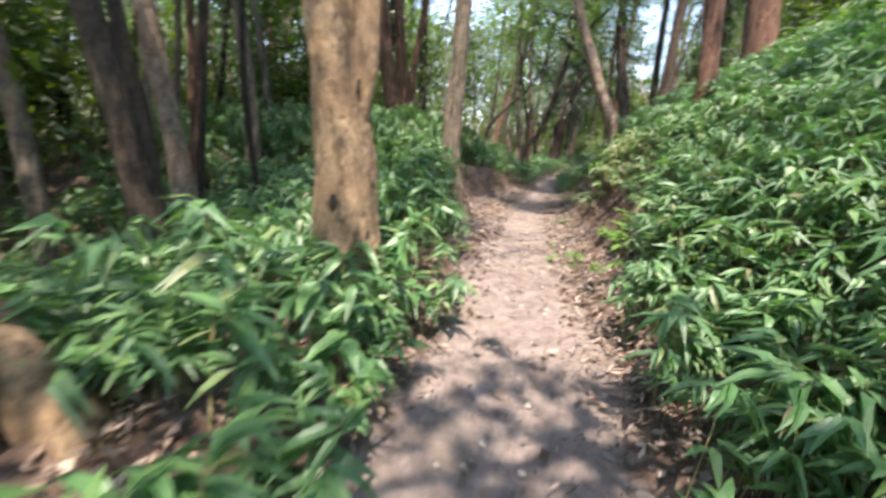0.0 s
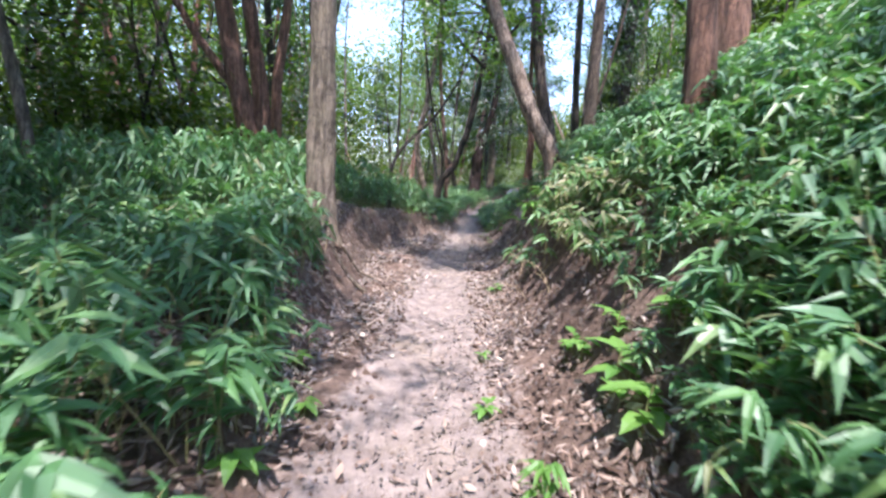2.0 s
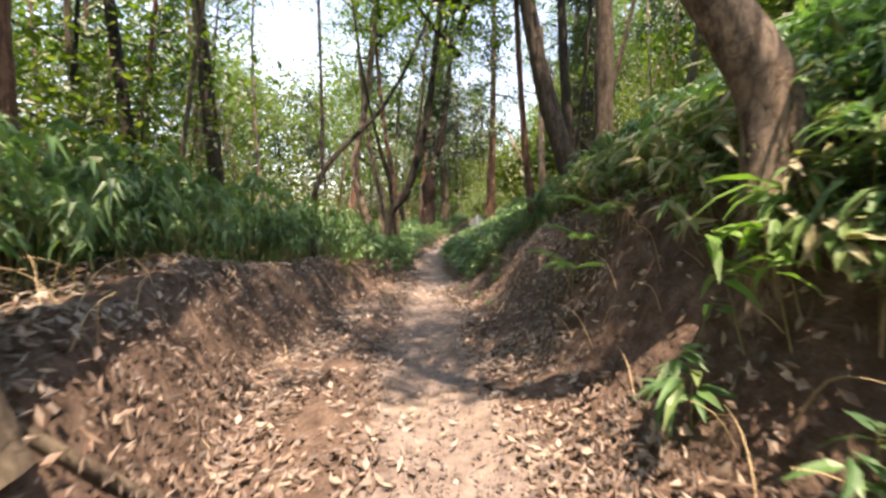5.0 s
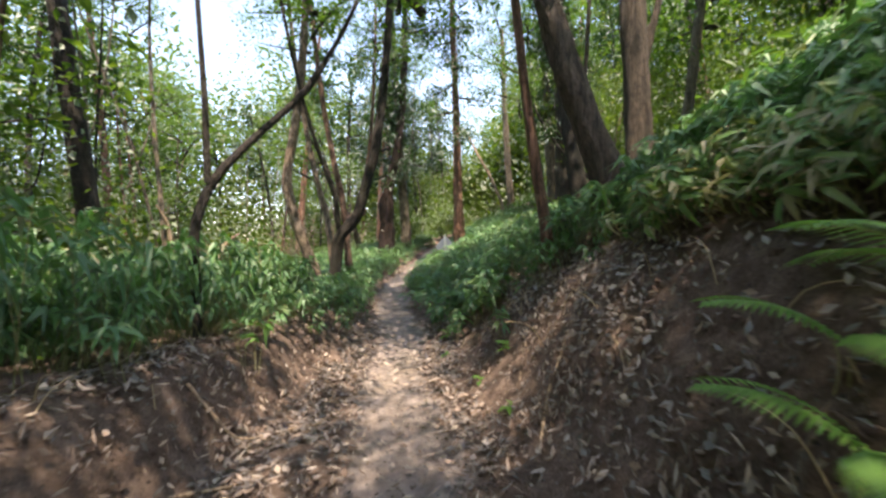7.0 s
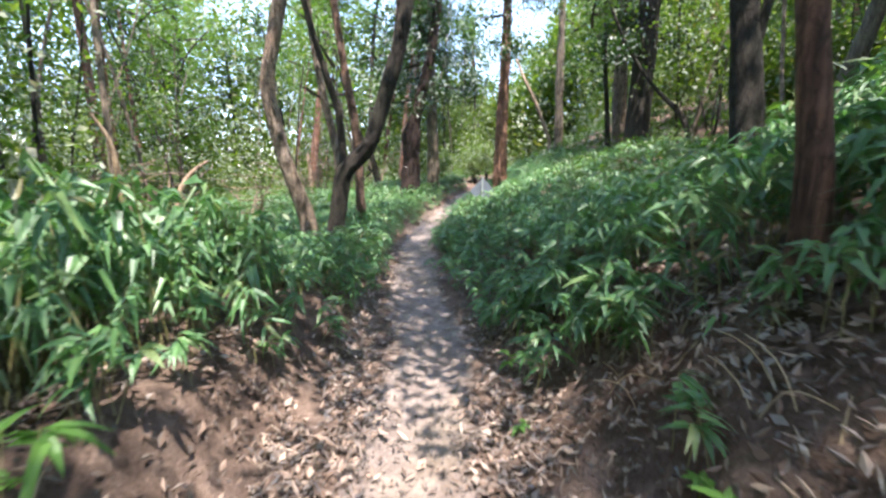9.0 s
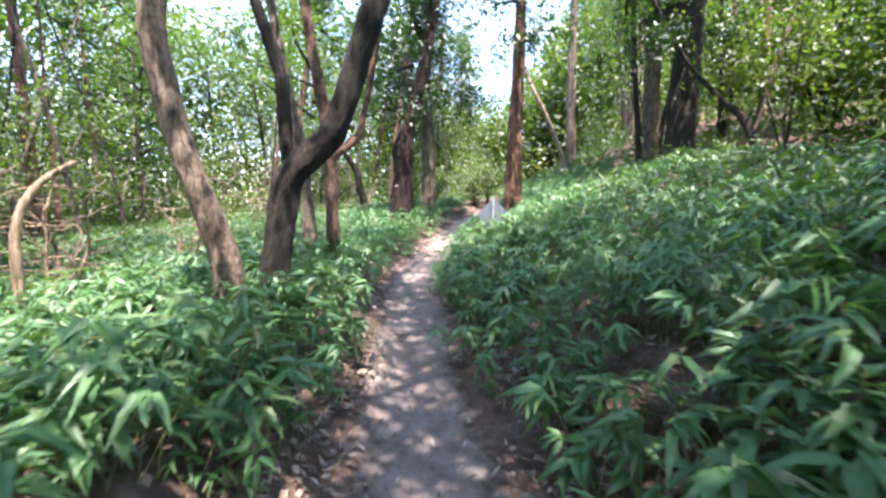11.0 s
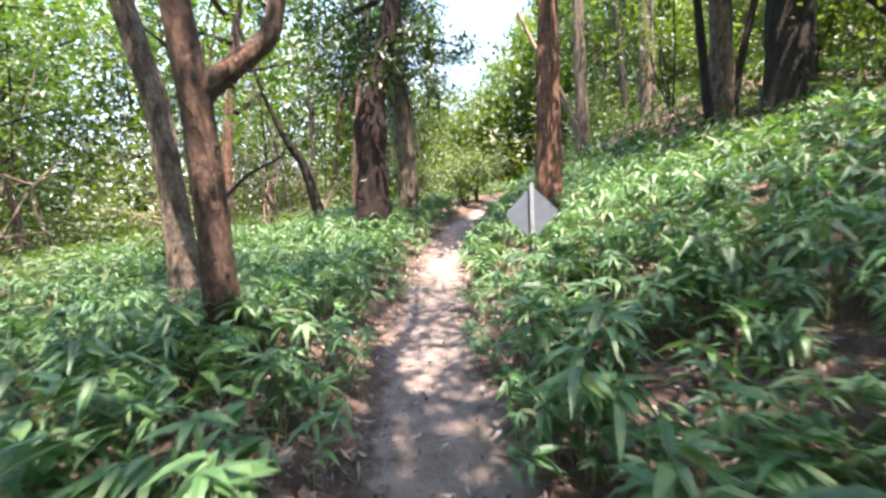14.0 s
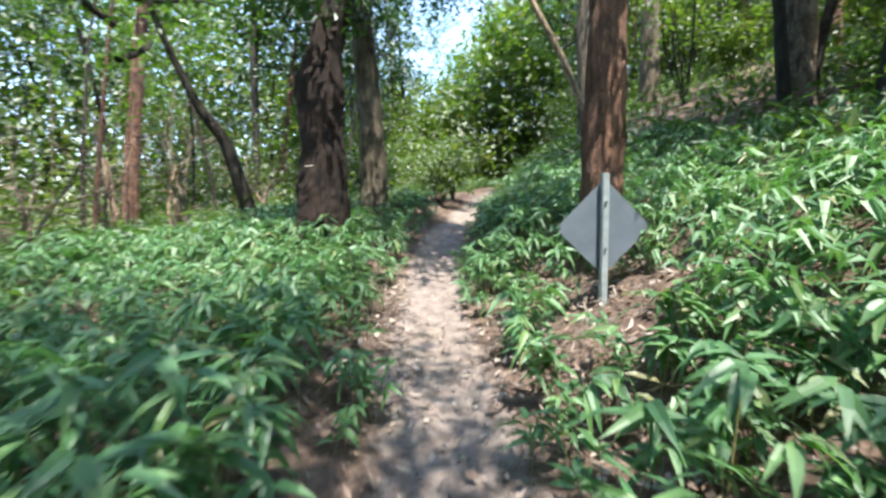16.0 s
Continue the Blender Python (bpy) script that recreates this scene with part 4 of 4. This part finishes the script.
def grow_sasa():
    rng = np.random.default_rng(3)
    models = [sasa_parts(200 + k) for k in range(14)]
    leaves_only = [join(f) for c, f in models]
    leaves_lite = [join(sasa_parts(200 + k, lite_blade)[1]) for k in range(14)]
    culm_only = [join(c) for c, f in models]
    shared = [([mesh_of("culm", *c, CULM) for c in cs], [mesh_of("leaf_fan", *f, SASA, False) for f in fs]) for cs, fs in models]

    def spots(n, x0, x1, y0, y1):
        x, y = rng.uniform(x0, x1, n), rng.uniform(y0, y1, n)
        return x, y, rng.random(n) < sasa_room(x, y)

    near, bulk_l, bulk_c = 0, [], []
    # a band on both sides of the trail, thick; then the slopes further out
    for n, x0, x1, y0, y1, least in ((17500, -6.0, 13.0, -1.5, 30.0, -9.0), (9500, 0.8, 8.5, -1.5, 11.5, 0.9)):
        x, y, ok = spots(n, x0, x1, y0, y1)
        d, room = offset(x, y), sasa_room(x, y)
        for k in np.flatnonzero(ok):
            if d[k] < least:
                continue
            thin = 0.35 + 0.65 * math.exp(-((max(0.0, abs(d[k]) - 2.5)) / 3.0))
            if rng.random() > thin * (0.4 if y[k] < 6 and d[k] < -3.4 else 1.0):
                continue
            v, yaw, s = int(rng.integers(14)), rng.uniform(0, 6.28), rng.uniform(0.75, 1.25)
            tall = 1.7 if 8 < y[k] < 16 and d[k] < -0.5 else 1.0
            if y[k] > 16:
                s *= 0.85
            if d[k] > 0.9:
                s *= float(np.interp(y[k], [9, 12], [0.7, 0.95]))
            if room[k] < 0.75:
                s *= 0.72
            z = stand(x[k], y[k])
            tip = turn(yaw, rng.normal(0, 0.12), rng.normal(0, 0.12))
            if near < 300 and abs(d[k]) < 1.75 and rng.random() < 0.16 and y[k] < 26:
                near += 1
                root = new("bamboo_grass")
                root.matrix_basis = Matrix.LocRotScale((x[k], y[k], z), Matrix(tip).to_euler(), (s, s, s * tall))
                tagged(root, "bamboo grass with fans of long green leaves", "bamboo grass", "bamboo grass beside the trail")
                for me in shared[v][0]:
                    part_of("culm", me, root)
                for me in shared[v][1]:
                    part_of("leaf_fan", me, root)
                continue
            place = np.array([x[k], y[k], z])
            a, f = (leaves_only if -1.2 < d[k] < 1.4 else leaves_lite)[v]
            size = np.array([s, s, s * tall])
            bulk_l.append(((a * size) @ tip.T + place, f))
            if abs(d[k]) < 2.6:
                a, f = culm_only[v]
                bulk_c.append(((a * size) @ tip.T + place, f))
    dry_l = []
    for n in range(160):
        py = rng.uniform(5.6, 11.6)
        edge = np.interp(py, [4, 6, 8, 9.5, 11, 13.5], [0.85, 1.2, 1.25, 1.65, 1.9, 1.35]) + rng.uniform(0.05, 0.45)
        px = float(np.interp(py, PATH_Y, PATH_X)) + edge * 1.02
        v, s = int(rng.integers(14)), rng.uniform(0.55, 0.85)
        tip = np.array(Euler((rng.normal(0, 0.25), -rng.uniform(0.3, 0.8), 0)).to_matrix()) @ turn(rng.uniform(0, 6.28))
        place = np.array([px, py, stand(px, py) + 0.02])
        for (a, f), bulk in ((leaves_only[v], dry_l), (culm_only[v], bulk_c)):
            bulk.append((a @ (tip.T * s) + place, f))
    for n in range(60):
        px, py = rng.uniform(-1.75, -0.35), rng.uniform(0.5, 2.2)
        if (px + 1.05) ** 2 + (py - 1.0) ** 2 < 0.2 or (px + 0.5) ** 2 + (py - 2.55) ** 2 < 0.12:
            continue
        v, s = int(rng.integers(14)), rng.uniform(0.6, 0.95)
        tip = turn(rng.uniform(0, 6.28), rng.normal(0, 0.15), rng.normal(0, 0.15))
        place = np.array([px, py, stand(px, py)])
        for (a, f), bulk in ((leaves_only[v], bulk_l), (culm_only[v], bulk_c)):
            bulk.append((a @ (tip.T * s) + place, f))
    x, y = rng.uniform(-24, 36, 16000), rng.uniform(-8, 58, 16000)
    d = offset(x, y)
    ok = (np.abs(d) > 0.7) & ~((x > -5.5) & (x < 12.5) & (y > -2) & (y < 30) & (np.abs(d) < 3.4))
    x, y = x[ok], y[ok]
    v, f = leaf_cards(rng, np.stack([x, y, height(x, y) + 0.42], 1), 12, np.array([0.2, 0.2, 0.12]), 0.25, 0.062)
    tagged(new("far_bamboo_grass", mesh_of("far_bamboo_grass", v, f, FAR_SASA, False)), "bamboo grass spreading over the forest floor", "bamboo grass", kind="stuff")
    tagged(new("bamboo_grass_leaves", mesh_of("bamboo_grass_leaves", *join(bulk_l), SASA, False)), "dense bamboo grass leaves covering the slopes", "bamboo grass", kind="stuff")
    tagged(new("fading_bamboo_grass", mesh_of("fading_bamboo_grass", *join(dry_l), SASA_DRY, False)), "half-dry bamboo grass hanging over the eroded bank", "bamboo grass", kind="stuff")
    tagged(new("bamboo_grass_culms", mesh_of("bamboo_grass_culms", *join(bulk_c), CULM)), "thin culms of the bamboo grass", "bamboo grass", kind="stuff")


grow_sasa()


# ---- litter, twigs, pebbles ----
def flat_cards(rng, x, y, length, width, lift):
    """Leaves lying on the ground, curled a little."""
    n = len(x)
    g = 0.05
    nx, ny = (height(x - g, y) - height(x + g, y)) / (2 * g), (height(x, y - g) - height(x, y + g)) / (2 * g)
    up = np.stack([nx, ny, np.ones(n)], 1) + rng.normal(0, 0.28, (n, 3)) * (1, 1, 0)
    up /= np.linalg.norm(up, axis=1)[:, None]
    a = rng.uniform(0, 6.28, n)
    fx = np.stack([np.cos(a), np.sin(a), np.zeros(n)], 1)
    fx -= up * (fx * up).sum(1)[:, None]
    fx /= np.linalg.norm(fx, axis=1)[:, None]
    side = np.cross(up, fx)
    L, W = (length * rng.uniform(0.6, 1.4, n))[:, None], (width * rng.uniform(0.6, 1.4, n))[:, None]
    c = np.stack([x, y, height(x, y)], 1) + up * (lift + rng.uniform(0, 0.02, n))[:, None]
    curl = rng.uniform(-0.1, 0.3, n)[:, None]
    v = np.stack([c - fx * L / 2, c + side * W / 2 + up * W * curl, c + fx * L / 2 + up * L * 0.15, c - side * W / 2 + up * W * curl], 1)
    return v.reshape(-1, 3), np.arange(4 * n).reshape(-1, 4)


def litter():
    """Crumbs of old leaves, long dead bamboo-grass blades, and broad pale leaves, thick on the banks and thin on the trodden trail."""
    rng = np.random.default_rng(8)
    for name, n, spread, length, width, lift, bare, label in (
            ("leaf_crumbs", 120000, 1.4, 0.03, 0.018, 0.022, 0.3, "dark crumbs of rotted leaves on the soil"),
            ("dead_bamboo_leaves", 85000, 1.5, 0.085, 0.019, 0.028, 0.07, "long dry bamboo grass leaves strewn over the soil"),
            ("leaf_litter", 42000, 1.5, 0.07, 0.038, 0.03, 0.08, "broad brown dead leaves strewn over the soil")):
        y = rng.uniform(-2, 26, n)
        d = rng.normal(0, spread, n)
        x = np.interp(y, PATH_Y, PATH_X) + d
        worn = np.interp(y, [0, 6, 9, 14, 18, 30], [0.36, 0.38, 0.26, 0.2, 0.18, 0.18])
        gully = np.interp(y, [0, 3, 6, 14.0, 16.5], [0.45, 0.55, 1, 0.95, 0.4])
        chance = np.clip(bare + (np.abs(d) - worn) / 0.6, bare, 1) * gully
        steep = np.abs(height(x + 0.1, y) - height(x - 0.1, y)) / 0.2
        chance *= np.maximum(np.clip(1.9 - 0.9 * steep, 0.55, 1), smooth((y - 8.5) / 1.5))
        drift = np.sin(2.3 * x + 1.1 * y) * np.sin(1.7 * y - 0.9 * x + 2) + 0.6 * np.sin(5.1 * x - 2.2 * y)
        chance *= np.clip(0.62 + 0.5 * drift, 0.15, 1)
        ok = rng.random(n) < chance
        v, f = flat_cards(rng, x[ok], y[ok], length, width, lift)
        tagged(new(name, mesh_of(name, v, f, CRUMB if name == "leaf_crumbs" else LITTER, False)), label, "leaf litter", kind="stuff")


litter()


def clods():
    """Lumps of earth and grit that have crumbled down the eroded banks."""
    rng = np.random.default_rng(52)
    n = 9000
    y = rng.uniform(3, 15, n)
    d = np.where(rng.random(n) < 0.6, 1, -1) * rng.uniform(0.35, 2.0, n)
    x = np.interp(y, PATH_Y, PATH_X) + d
    c = np.stack([x, y, height(x, y) + 0.01], 1)
    r = (0.008 + 0.022 * rng.random(n) ** 3)[:, None, None]
    star = np.array([(1, 0, 0), (-1, 0, 0), (0, 1, 0), (0, -1, 0), (0, 0, 1), (0, 0, -1)], float)
    v = c[:, None] + star[None] * r * rng.uniform(0.6, 1.4, (n, 6, 1)) + rng.normal(0, 0.25, (n, 6, 3)) * r
    f = np.array([(0, 2, 4), (2, 1, 4), (1, 3, 4), (3, 0, 4), (2, 0, 5), (1, 2, 5), (3, 1, 5), (0, 3, 5)])
    tagged(new("clods", mesh_of("clods", v.reshape(-1, 3), (f[None] + 6 * np.arange(n)[:, None, None]).reshape(-1, 3), SOIL, False)), "crumbled lumps of brown earth on the banks", "earth", kind="stuff")


clods()


# ---- single plants and clutter beside the trail ----
def lone_sasa():
    """Plants that stand out singly at the edge of the trail."""
    label = "single bamboo grass plant at the edge of the trail"
    for k, (x, y, s) in enumerate(((2.04, 14.26, 0.95), (2.29, 14.6, 0.9), (2.7, 15.17, 0.85), (6.56, 17.92, 1.1), (2.84, 15.63, 0.85), (3.14, 15.74, 0.8), (1.5, 4.05, 0.6), (1.62, 3.84, 0.65),
                                   (1.16, 12.65, 1.0), (1.93, 13.62, 0.9), (4.39, 13.24, 0.85), (4.7, 15.63, 0.65), (5.4, 22.55, 0.8), (6.87, 21.86, 1.1), (2.7, 7.44, 0.8), (3.05, 7.9, 1.15), (2.85, 8.2, 1.1), (3.15, 7.6, 1.15), (2.75, 6.9, 1.0), (4.71, 14.38, 0.85), (1.87, 13.57, 0.7))):
        rng = np.random.default_rng(900 + k)
        cs, fs = sasa_parts(900 + k)
        root = new("bamboo_grass")
        root.matrix_basis = pose(x, y, stand(x, y), 0, 0, 77 * k) @ Matrix.Diagonal((s, s, s, 1))
        tagged(root, label, "bamboo grass", "bamboo grass beside the trail")
        for c in cs:
            part_of("culm", mesh_of("culm", *c, CULM), root)
        for f in fs:
            part_of("leaf_fan", mesh_of("leaf_fan", *f, FERN if k in (3, 6, 7, 9, 15) else SASA, False), root)


def fern(x, y, stipe, yaw, size, fronds=4):
    root = new("fern")
    root.matrix_basis = pose(x, y, stand(x, y), 0, 0, yaw) @ Matrix.Diagonal((size, size, size, 1))
    tagged(root, "light green fern with feathered fronds on the bank", "fern", "ferns on the bank")
    for n in range(fronds):
        rng = np.random.default_rng(60 + n)
        out = []
        for k in range(1, 20):
            s = k / 20
            px, pz = 0.62 * s, 0.42 * s - 0.38 * s * s
            for side in (-1, 1):
                v, f = lite_blade(0.2 * math.sin(math.pi * (0.12 + 0.86 * (1 - s))) ** 0.8 + 0.02, 0.034, 0.25)
                out.append((v @ turn(side * (1.25 - 0.3 * s), 0.1, 0).T + (px, 0, pz), f))
        v, f = join(out)
        a = turn(n * 1.45 + rng.normal(0, 0.2), rng.uniform(-0.25, 0.1))
        frond = part_of("frond", mesh_of("frond", v @ a.T + (0, 0, stipe), f, FERN, False), root)
        rib = [((0.62 * s), 0, 0.42 * s - 0.38 * s * s) for s in (0, 0.35, 0.7, 1.0)]
        rib = [(0, 0, -0.03 - stipe)] + rib if stipe else rib
        rib = [(*(np.array(p) @ a.T + (0, 0, stipe)), r) for p, r in zip(rib, (0.005, 0.004, 0.003, 0.002, 0.001))]
        part_of("rib", mesh_of("rib", *tube(rib, 4, 0.1), CULM), frond)


def seedling(x, y, seed, size):
    rng = np.random.default_rng(seed)
    root = new("seedling")
    root.matrix_basis = pose(x, y, stand(x, y), 0, 0, 40 * seed) @ Matrix.Diagonal((size, size, size, 1))
    tagged(root, "small green seedling growing out of the leaf litter", "seedling", "seedlings on the trail")
    part_of("stalk", mesh_of("stalk", *tube([(0, 0, -0.02, 0.004), (0.01, 0, 0.08, 0.003), (0, 0.01, 0.14, 0.002)], 4, 0.05), CULM), root)
    for k in range(7):
        v, f = blade(rng.uniform(0.1, 0.16), rng.uniform(0.05, 0.07), rng.uniform(0.1, 0.5))
        part_of("leaf", mesh_of("leaf", v @ turn(k * 0.95, rng.uniform(-0.4, 0.2)).T + (0, 0, 0.05 + 0.013 * k), f, FERN, False), root)


def stick(points, r, label, seed, name="stick", mat=DEADWOOD):
    rows = []
    for n, (x, y) in enumerate(points):
        rows.append((x, y, stand(x, y, r + 0.012), r * (1 - 0.5 * n / len(points))))
    x, y, z, _ = rows[0]
    root = new(name, mesh_of(name, *tube([(a - x, b - y, c - z, d) for a, b, c, d in rows], 7, 0.08, 0.12, seed), mat))
    root.location = (x, y, z)
    tagged(root, label, name, name + "s on the ground")


stick([(0.25, 12.2), (0.42, 11.85), (0.69, 11.51)], 0.020, "pale bare root lying across the eroded bank", 60, "root")
stick([(0.6, 11.22), (0.63, 11.43), (0.69, 11.73)], 0.017, "pale bare root lying across the eroded bank", 61, "root")
stick([(0.51, 11.32), (0.65, 11.31), (0.74, 11.27)], 0.014, "pale bare root lying across the eroded bank", 62, "root")
stick([(0.55, 12.0), (0.74, 11.63), (0.73, 11.42)], 0.011, "pale bare root lying across the eroded bank", 63, "root")
lone_sasa()
fern(3.52, 9.95, 0.36, 135, 0.7, 3)
fern(3.75, 10.1, 0.22, 150, 0.7, 3)
fern(3.8, 9.9, 0.28, 170, 0.75)
for k, (x, y, s) in enumerate(((2.49, 7.92, 1.0), (4.25, 13.02, 0.9), (4.48, 15.0, 0.9), (3.94, 13.03, 0.8), (4.3, 13.16, 0.7), (2.02, 4.47, 1.1), (1.72, 5.82, 0.7), (4.1, 14.2, 0.7), (3.75, 12.2, 0.8), (2.2, 5.3, 1.0), (2.1, 4.62, 1.5), (2.0, 4.25, 1.7), (2.25, 4.9, 1.3), (2.3, 4.45, 1.6), (2.16, 5.11, 1.2), (0.2, 4.5, 1.1), (0.42, 5.1, 0.9), (0.3, 5.6, 1.0), (1.5, 5.0, 0.8))):
    seedling(x, y, 300 + k, s)
stick([(1.5, 12.9), (1.8, 12.85), (2.1, 12.95), (2.43, 12.97)], 0.014, "pale fallen stick lying on dead leaves", 1)
stick([(1.4, 12.2), (1.7, 12.35), (1.95, 12.3)], 0.012, "thin fallen twig on dead leaves", 2)
stick([(4.72, 18.8), (4.9, 18.9), (5.12, 18.86)], 0.008, "dark twig lying across the trail", 3)
stick([(0.9, 10.4), (1.1, 10.9), (1.05, 11.4)], 0.02, "grey fallen branch at the foot of the bank", 4)
stick([(3.6, 11.6), (3.9, 11.9), (4.3, 12.0)], 0.012, "thin fallen twig on dead leaves", 5)
stick([(4.0, 12.4), (4.3, 12.7), (4.4, 13.0)], 0.01, "thin fallen twig on dead leaves", 6)
for n, pts in enumerate(([(0.2, 8.15), (0.4, 7.95), (0.62, 8.0), (0.8, 7.8)], [(0.22, 8.35), (0.5, 8.5), (0.7, 8.75), (0.95, 8.8)], [(0.05, 8.1), (0.1, 7.7), (0.3, 7.4)], [(0.1, 8.2), (-0.1, 7.8), (0.0, 7.3), (0.25, 6.9)])):
    stick(pts, 0.032 - 0.004 * n, "bare tree root creeping over the eroded bank", 20 + n, "root", BARK_GREY)


def hanging_stalks():
    """Dry stalks and roots that hang from the eroded banks."""
    rng = np.random.default_rng(33)
    for n in range(120):
        y = rng.uniform(6.0, 14.0)
        right = rng.random() < 0.55
        d = np.interp(y, [6, 8, 11, 13.5], [0.95, 1.15, 1.5, 1.3]) if right else -np.interp(y, [6, 8, 11, 14], [1.1, 1.5, 2.1, 1.1])
        d += rng.normal(0, 0.15)
        x = float(np.interp(y, PATH_Y, PATH_X)) + d * 1.03
        z = stand(x, y)
        a, h = rng.uniform(0, 6.28), rng.uniform(0.15, 0.5)
        pts = [(0, 0, -0.03, 0.004), (math.cos(a) * h * 0.3, math.sin(a) * h * 0.3, h * 0.5, 0.003), (math.cos(a) * h * 0.8, math.sin(a) * h * 0.8, h * 0.55, 0.002)]
        ob = new("dry_stalk", mesh_of("dry_stalk", *tube(pts, 4, 0.08, 0.05, n), STRAW))
        ob.location = (x, y, z)
        tagged(ob, "dry straw-coloured stalk on the eroded bank", "dry stalk", "dry stalks on the banks")


hanging_stalks()


def bare_shrub(x, y, tall, seed):
    """A leafless thicket of crooked stems, each with its twigs."""
    rng = np.random.default_rng(seed)
    root = new("bare_shrub")
    root.location = (x, y, stand(x, y, -0.05))
    tagged(root, "leafless brown shrub with tangled crooked twigs", "shrub", "bare shrubs below the trail")
    for n in range(7):
        a, h, out = rng.uniform(0, 6.28), tall * rng.uniform(0.55, 1.1), rng.uniform(0.3, 1.1)
        p = [np.array([0.12 * math.cos(a), 0.12 * math.sin(a), -0.1])]
        for k in range(1, 6):
            q = k / 5
            p.append(np.array([math.cos(a) * out * q ** 1.3, math.sin(a) * out * q ** 1.3, h * q ** 0.85]) + rng.normal(0, 0.09, 3))
        limbs = [tube([(*q, 0.032 * (1 - 0.16 * k)) for k, q in enumerate(p)], 6, 0.14, 0.12, seed + n)]
        for _ in range(9):
            k = int(rng.integers(1, 6))
            b, l = rng.uniform(0, 6.28), rng.uniform(0.35, 1.0)
            e = p[k] + np.array([math.cos(b) * l, math.sin(b) * l, rng.uniform(-0.35, 0.4) * l])
            m = (p[k] + e) / 2 + rng.normal(0, 0.07, 3)
            limbs.append(tube([(*p[k], 0.011), (*m, 0.008), (*e, 0.003)], 4, 0.12, 0.08, seed + n))
        part_of("stem", mesh_of("stem", *join(limbs), DEADWOOD if n < 2 else BARK_PALE), root, "sun-bleached dead stem" if n < 2 else "")


for k, (x, y, h) in enumerate(((3.61, 29.44, 2.2), (4.38, 31.55, 2.6), (5.49, 30.58, 3.0), (7.32, 32.4, 2.4), (0.88, 22.09, 2.0), (-0.04, 21.25, 2.4), (2.12, 24.34, 2.2))):
    bare_shrub(x, y, h, 700 + 20 * k)


def pebbles():
    rng = np.random.default_rng(44)
    shapes = []
    for k in range(5):
        bm = bmesh.new()
        bmesh.ops.create_icosphere(bm, subdivisions=1, radius=1.0)
        for v in bm.verts:
            v.co = Vector((v.co.x * 1.2, v.co.y * 0.85, v.co.z * 0.55)) * rng.uniform(0.75, 1.15)
        me = bpy.data.meshes.new("pebble")
        bm.to_mesh(me)
        bm.free()
        me.materials.append(STONE)
        shapes.append(me)
    for n in range(130):
        y = rng.uniform(0.5, 25)
        x = float(np.interp(y, PATH_Y, PATH_X)) + rng.normal(0, 0.3)
        r = rng.uniform(0.008, 0.026)
        ob = new("pebble", shapes[n % 5])
        ob.matrix_basis = pose(x, y, stand(x, y, 0.01), 0, 0, rng.uniform(0, 360)) @ Matrix.Diagonal((r, r, r, 1))
        tagged(ob, "small pale pebble on the sandy trail", "pebble", "pebbles on the trail")


pebbles()


def cord_round_trunk():
    a = np.linspace(0, 2 * np.pi, 33)
    pts = [(0.3 * math.cos(t), 0.3 * math.sin(t), 0.015 * math.sin(3 * t), 0.008) for t in a]
    ob = new("cord", mesh_of("cord", *tube(pts, 6, 0.05), ROPE))
    ob.location = (7.3, 27.235, 1.98)
    tagged(ob, "pale cord tied round the big dark cedar", "cord")


cord_round_trunk()
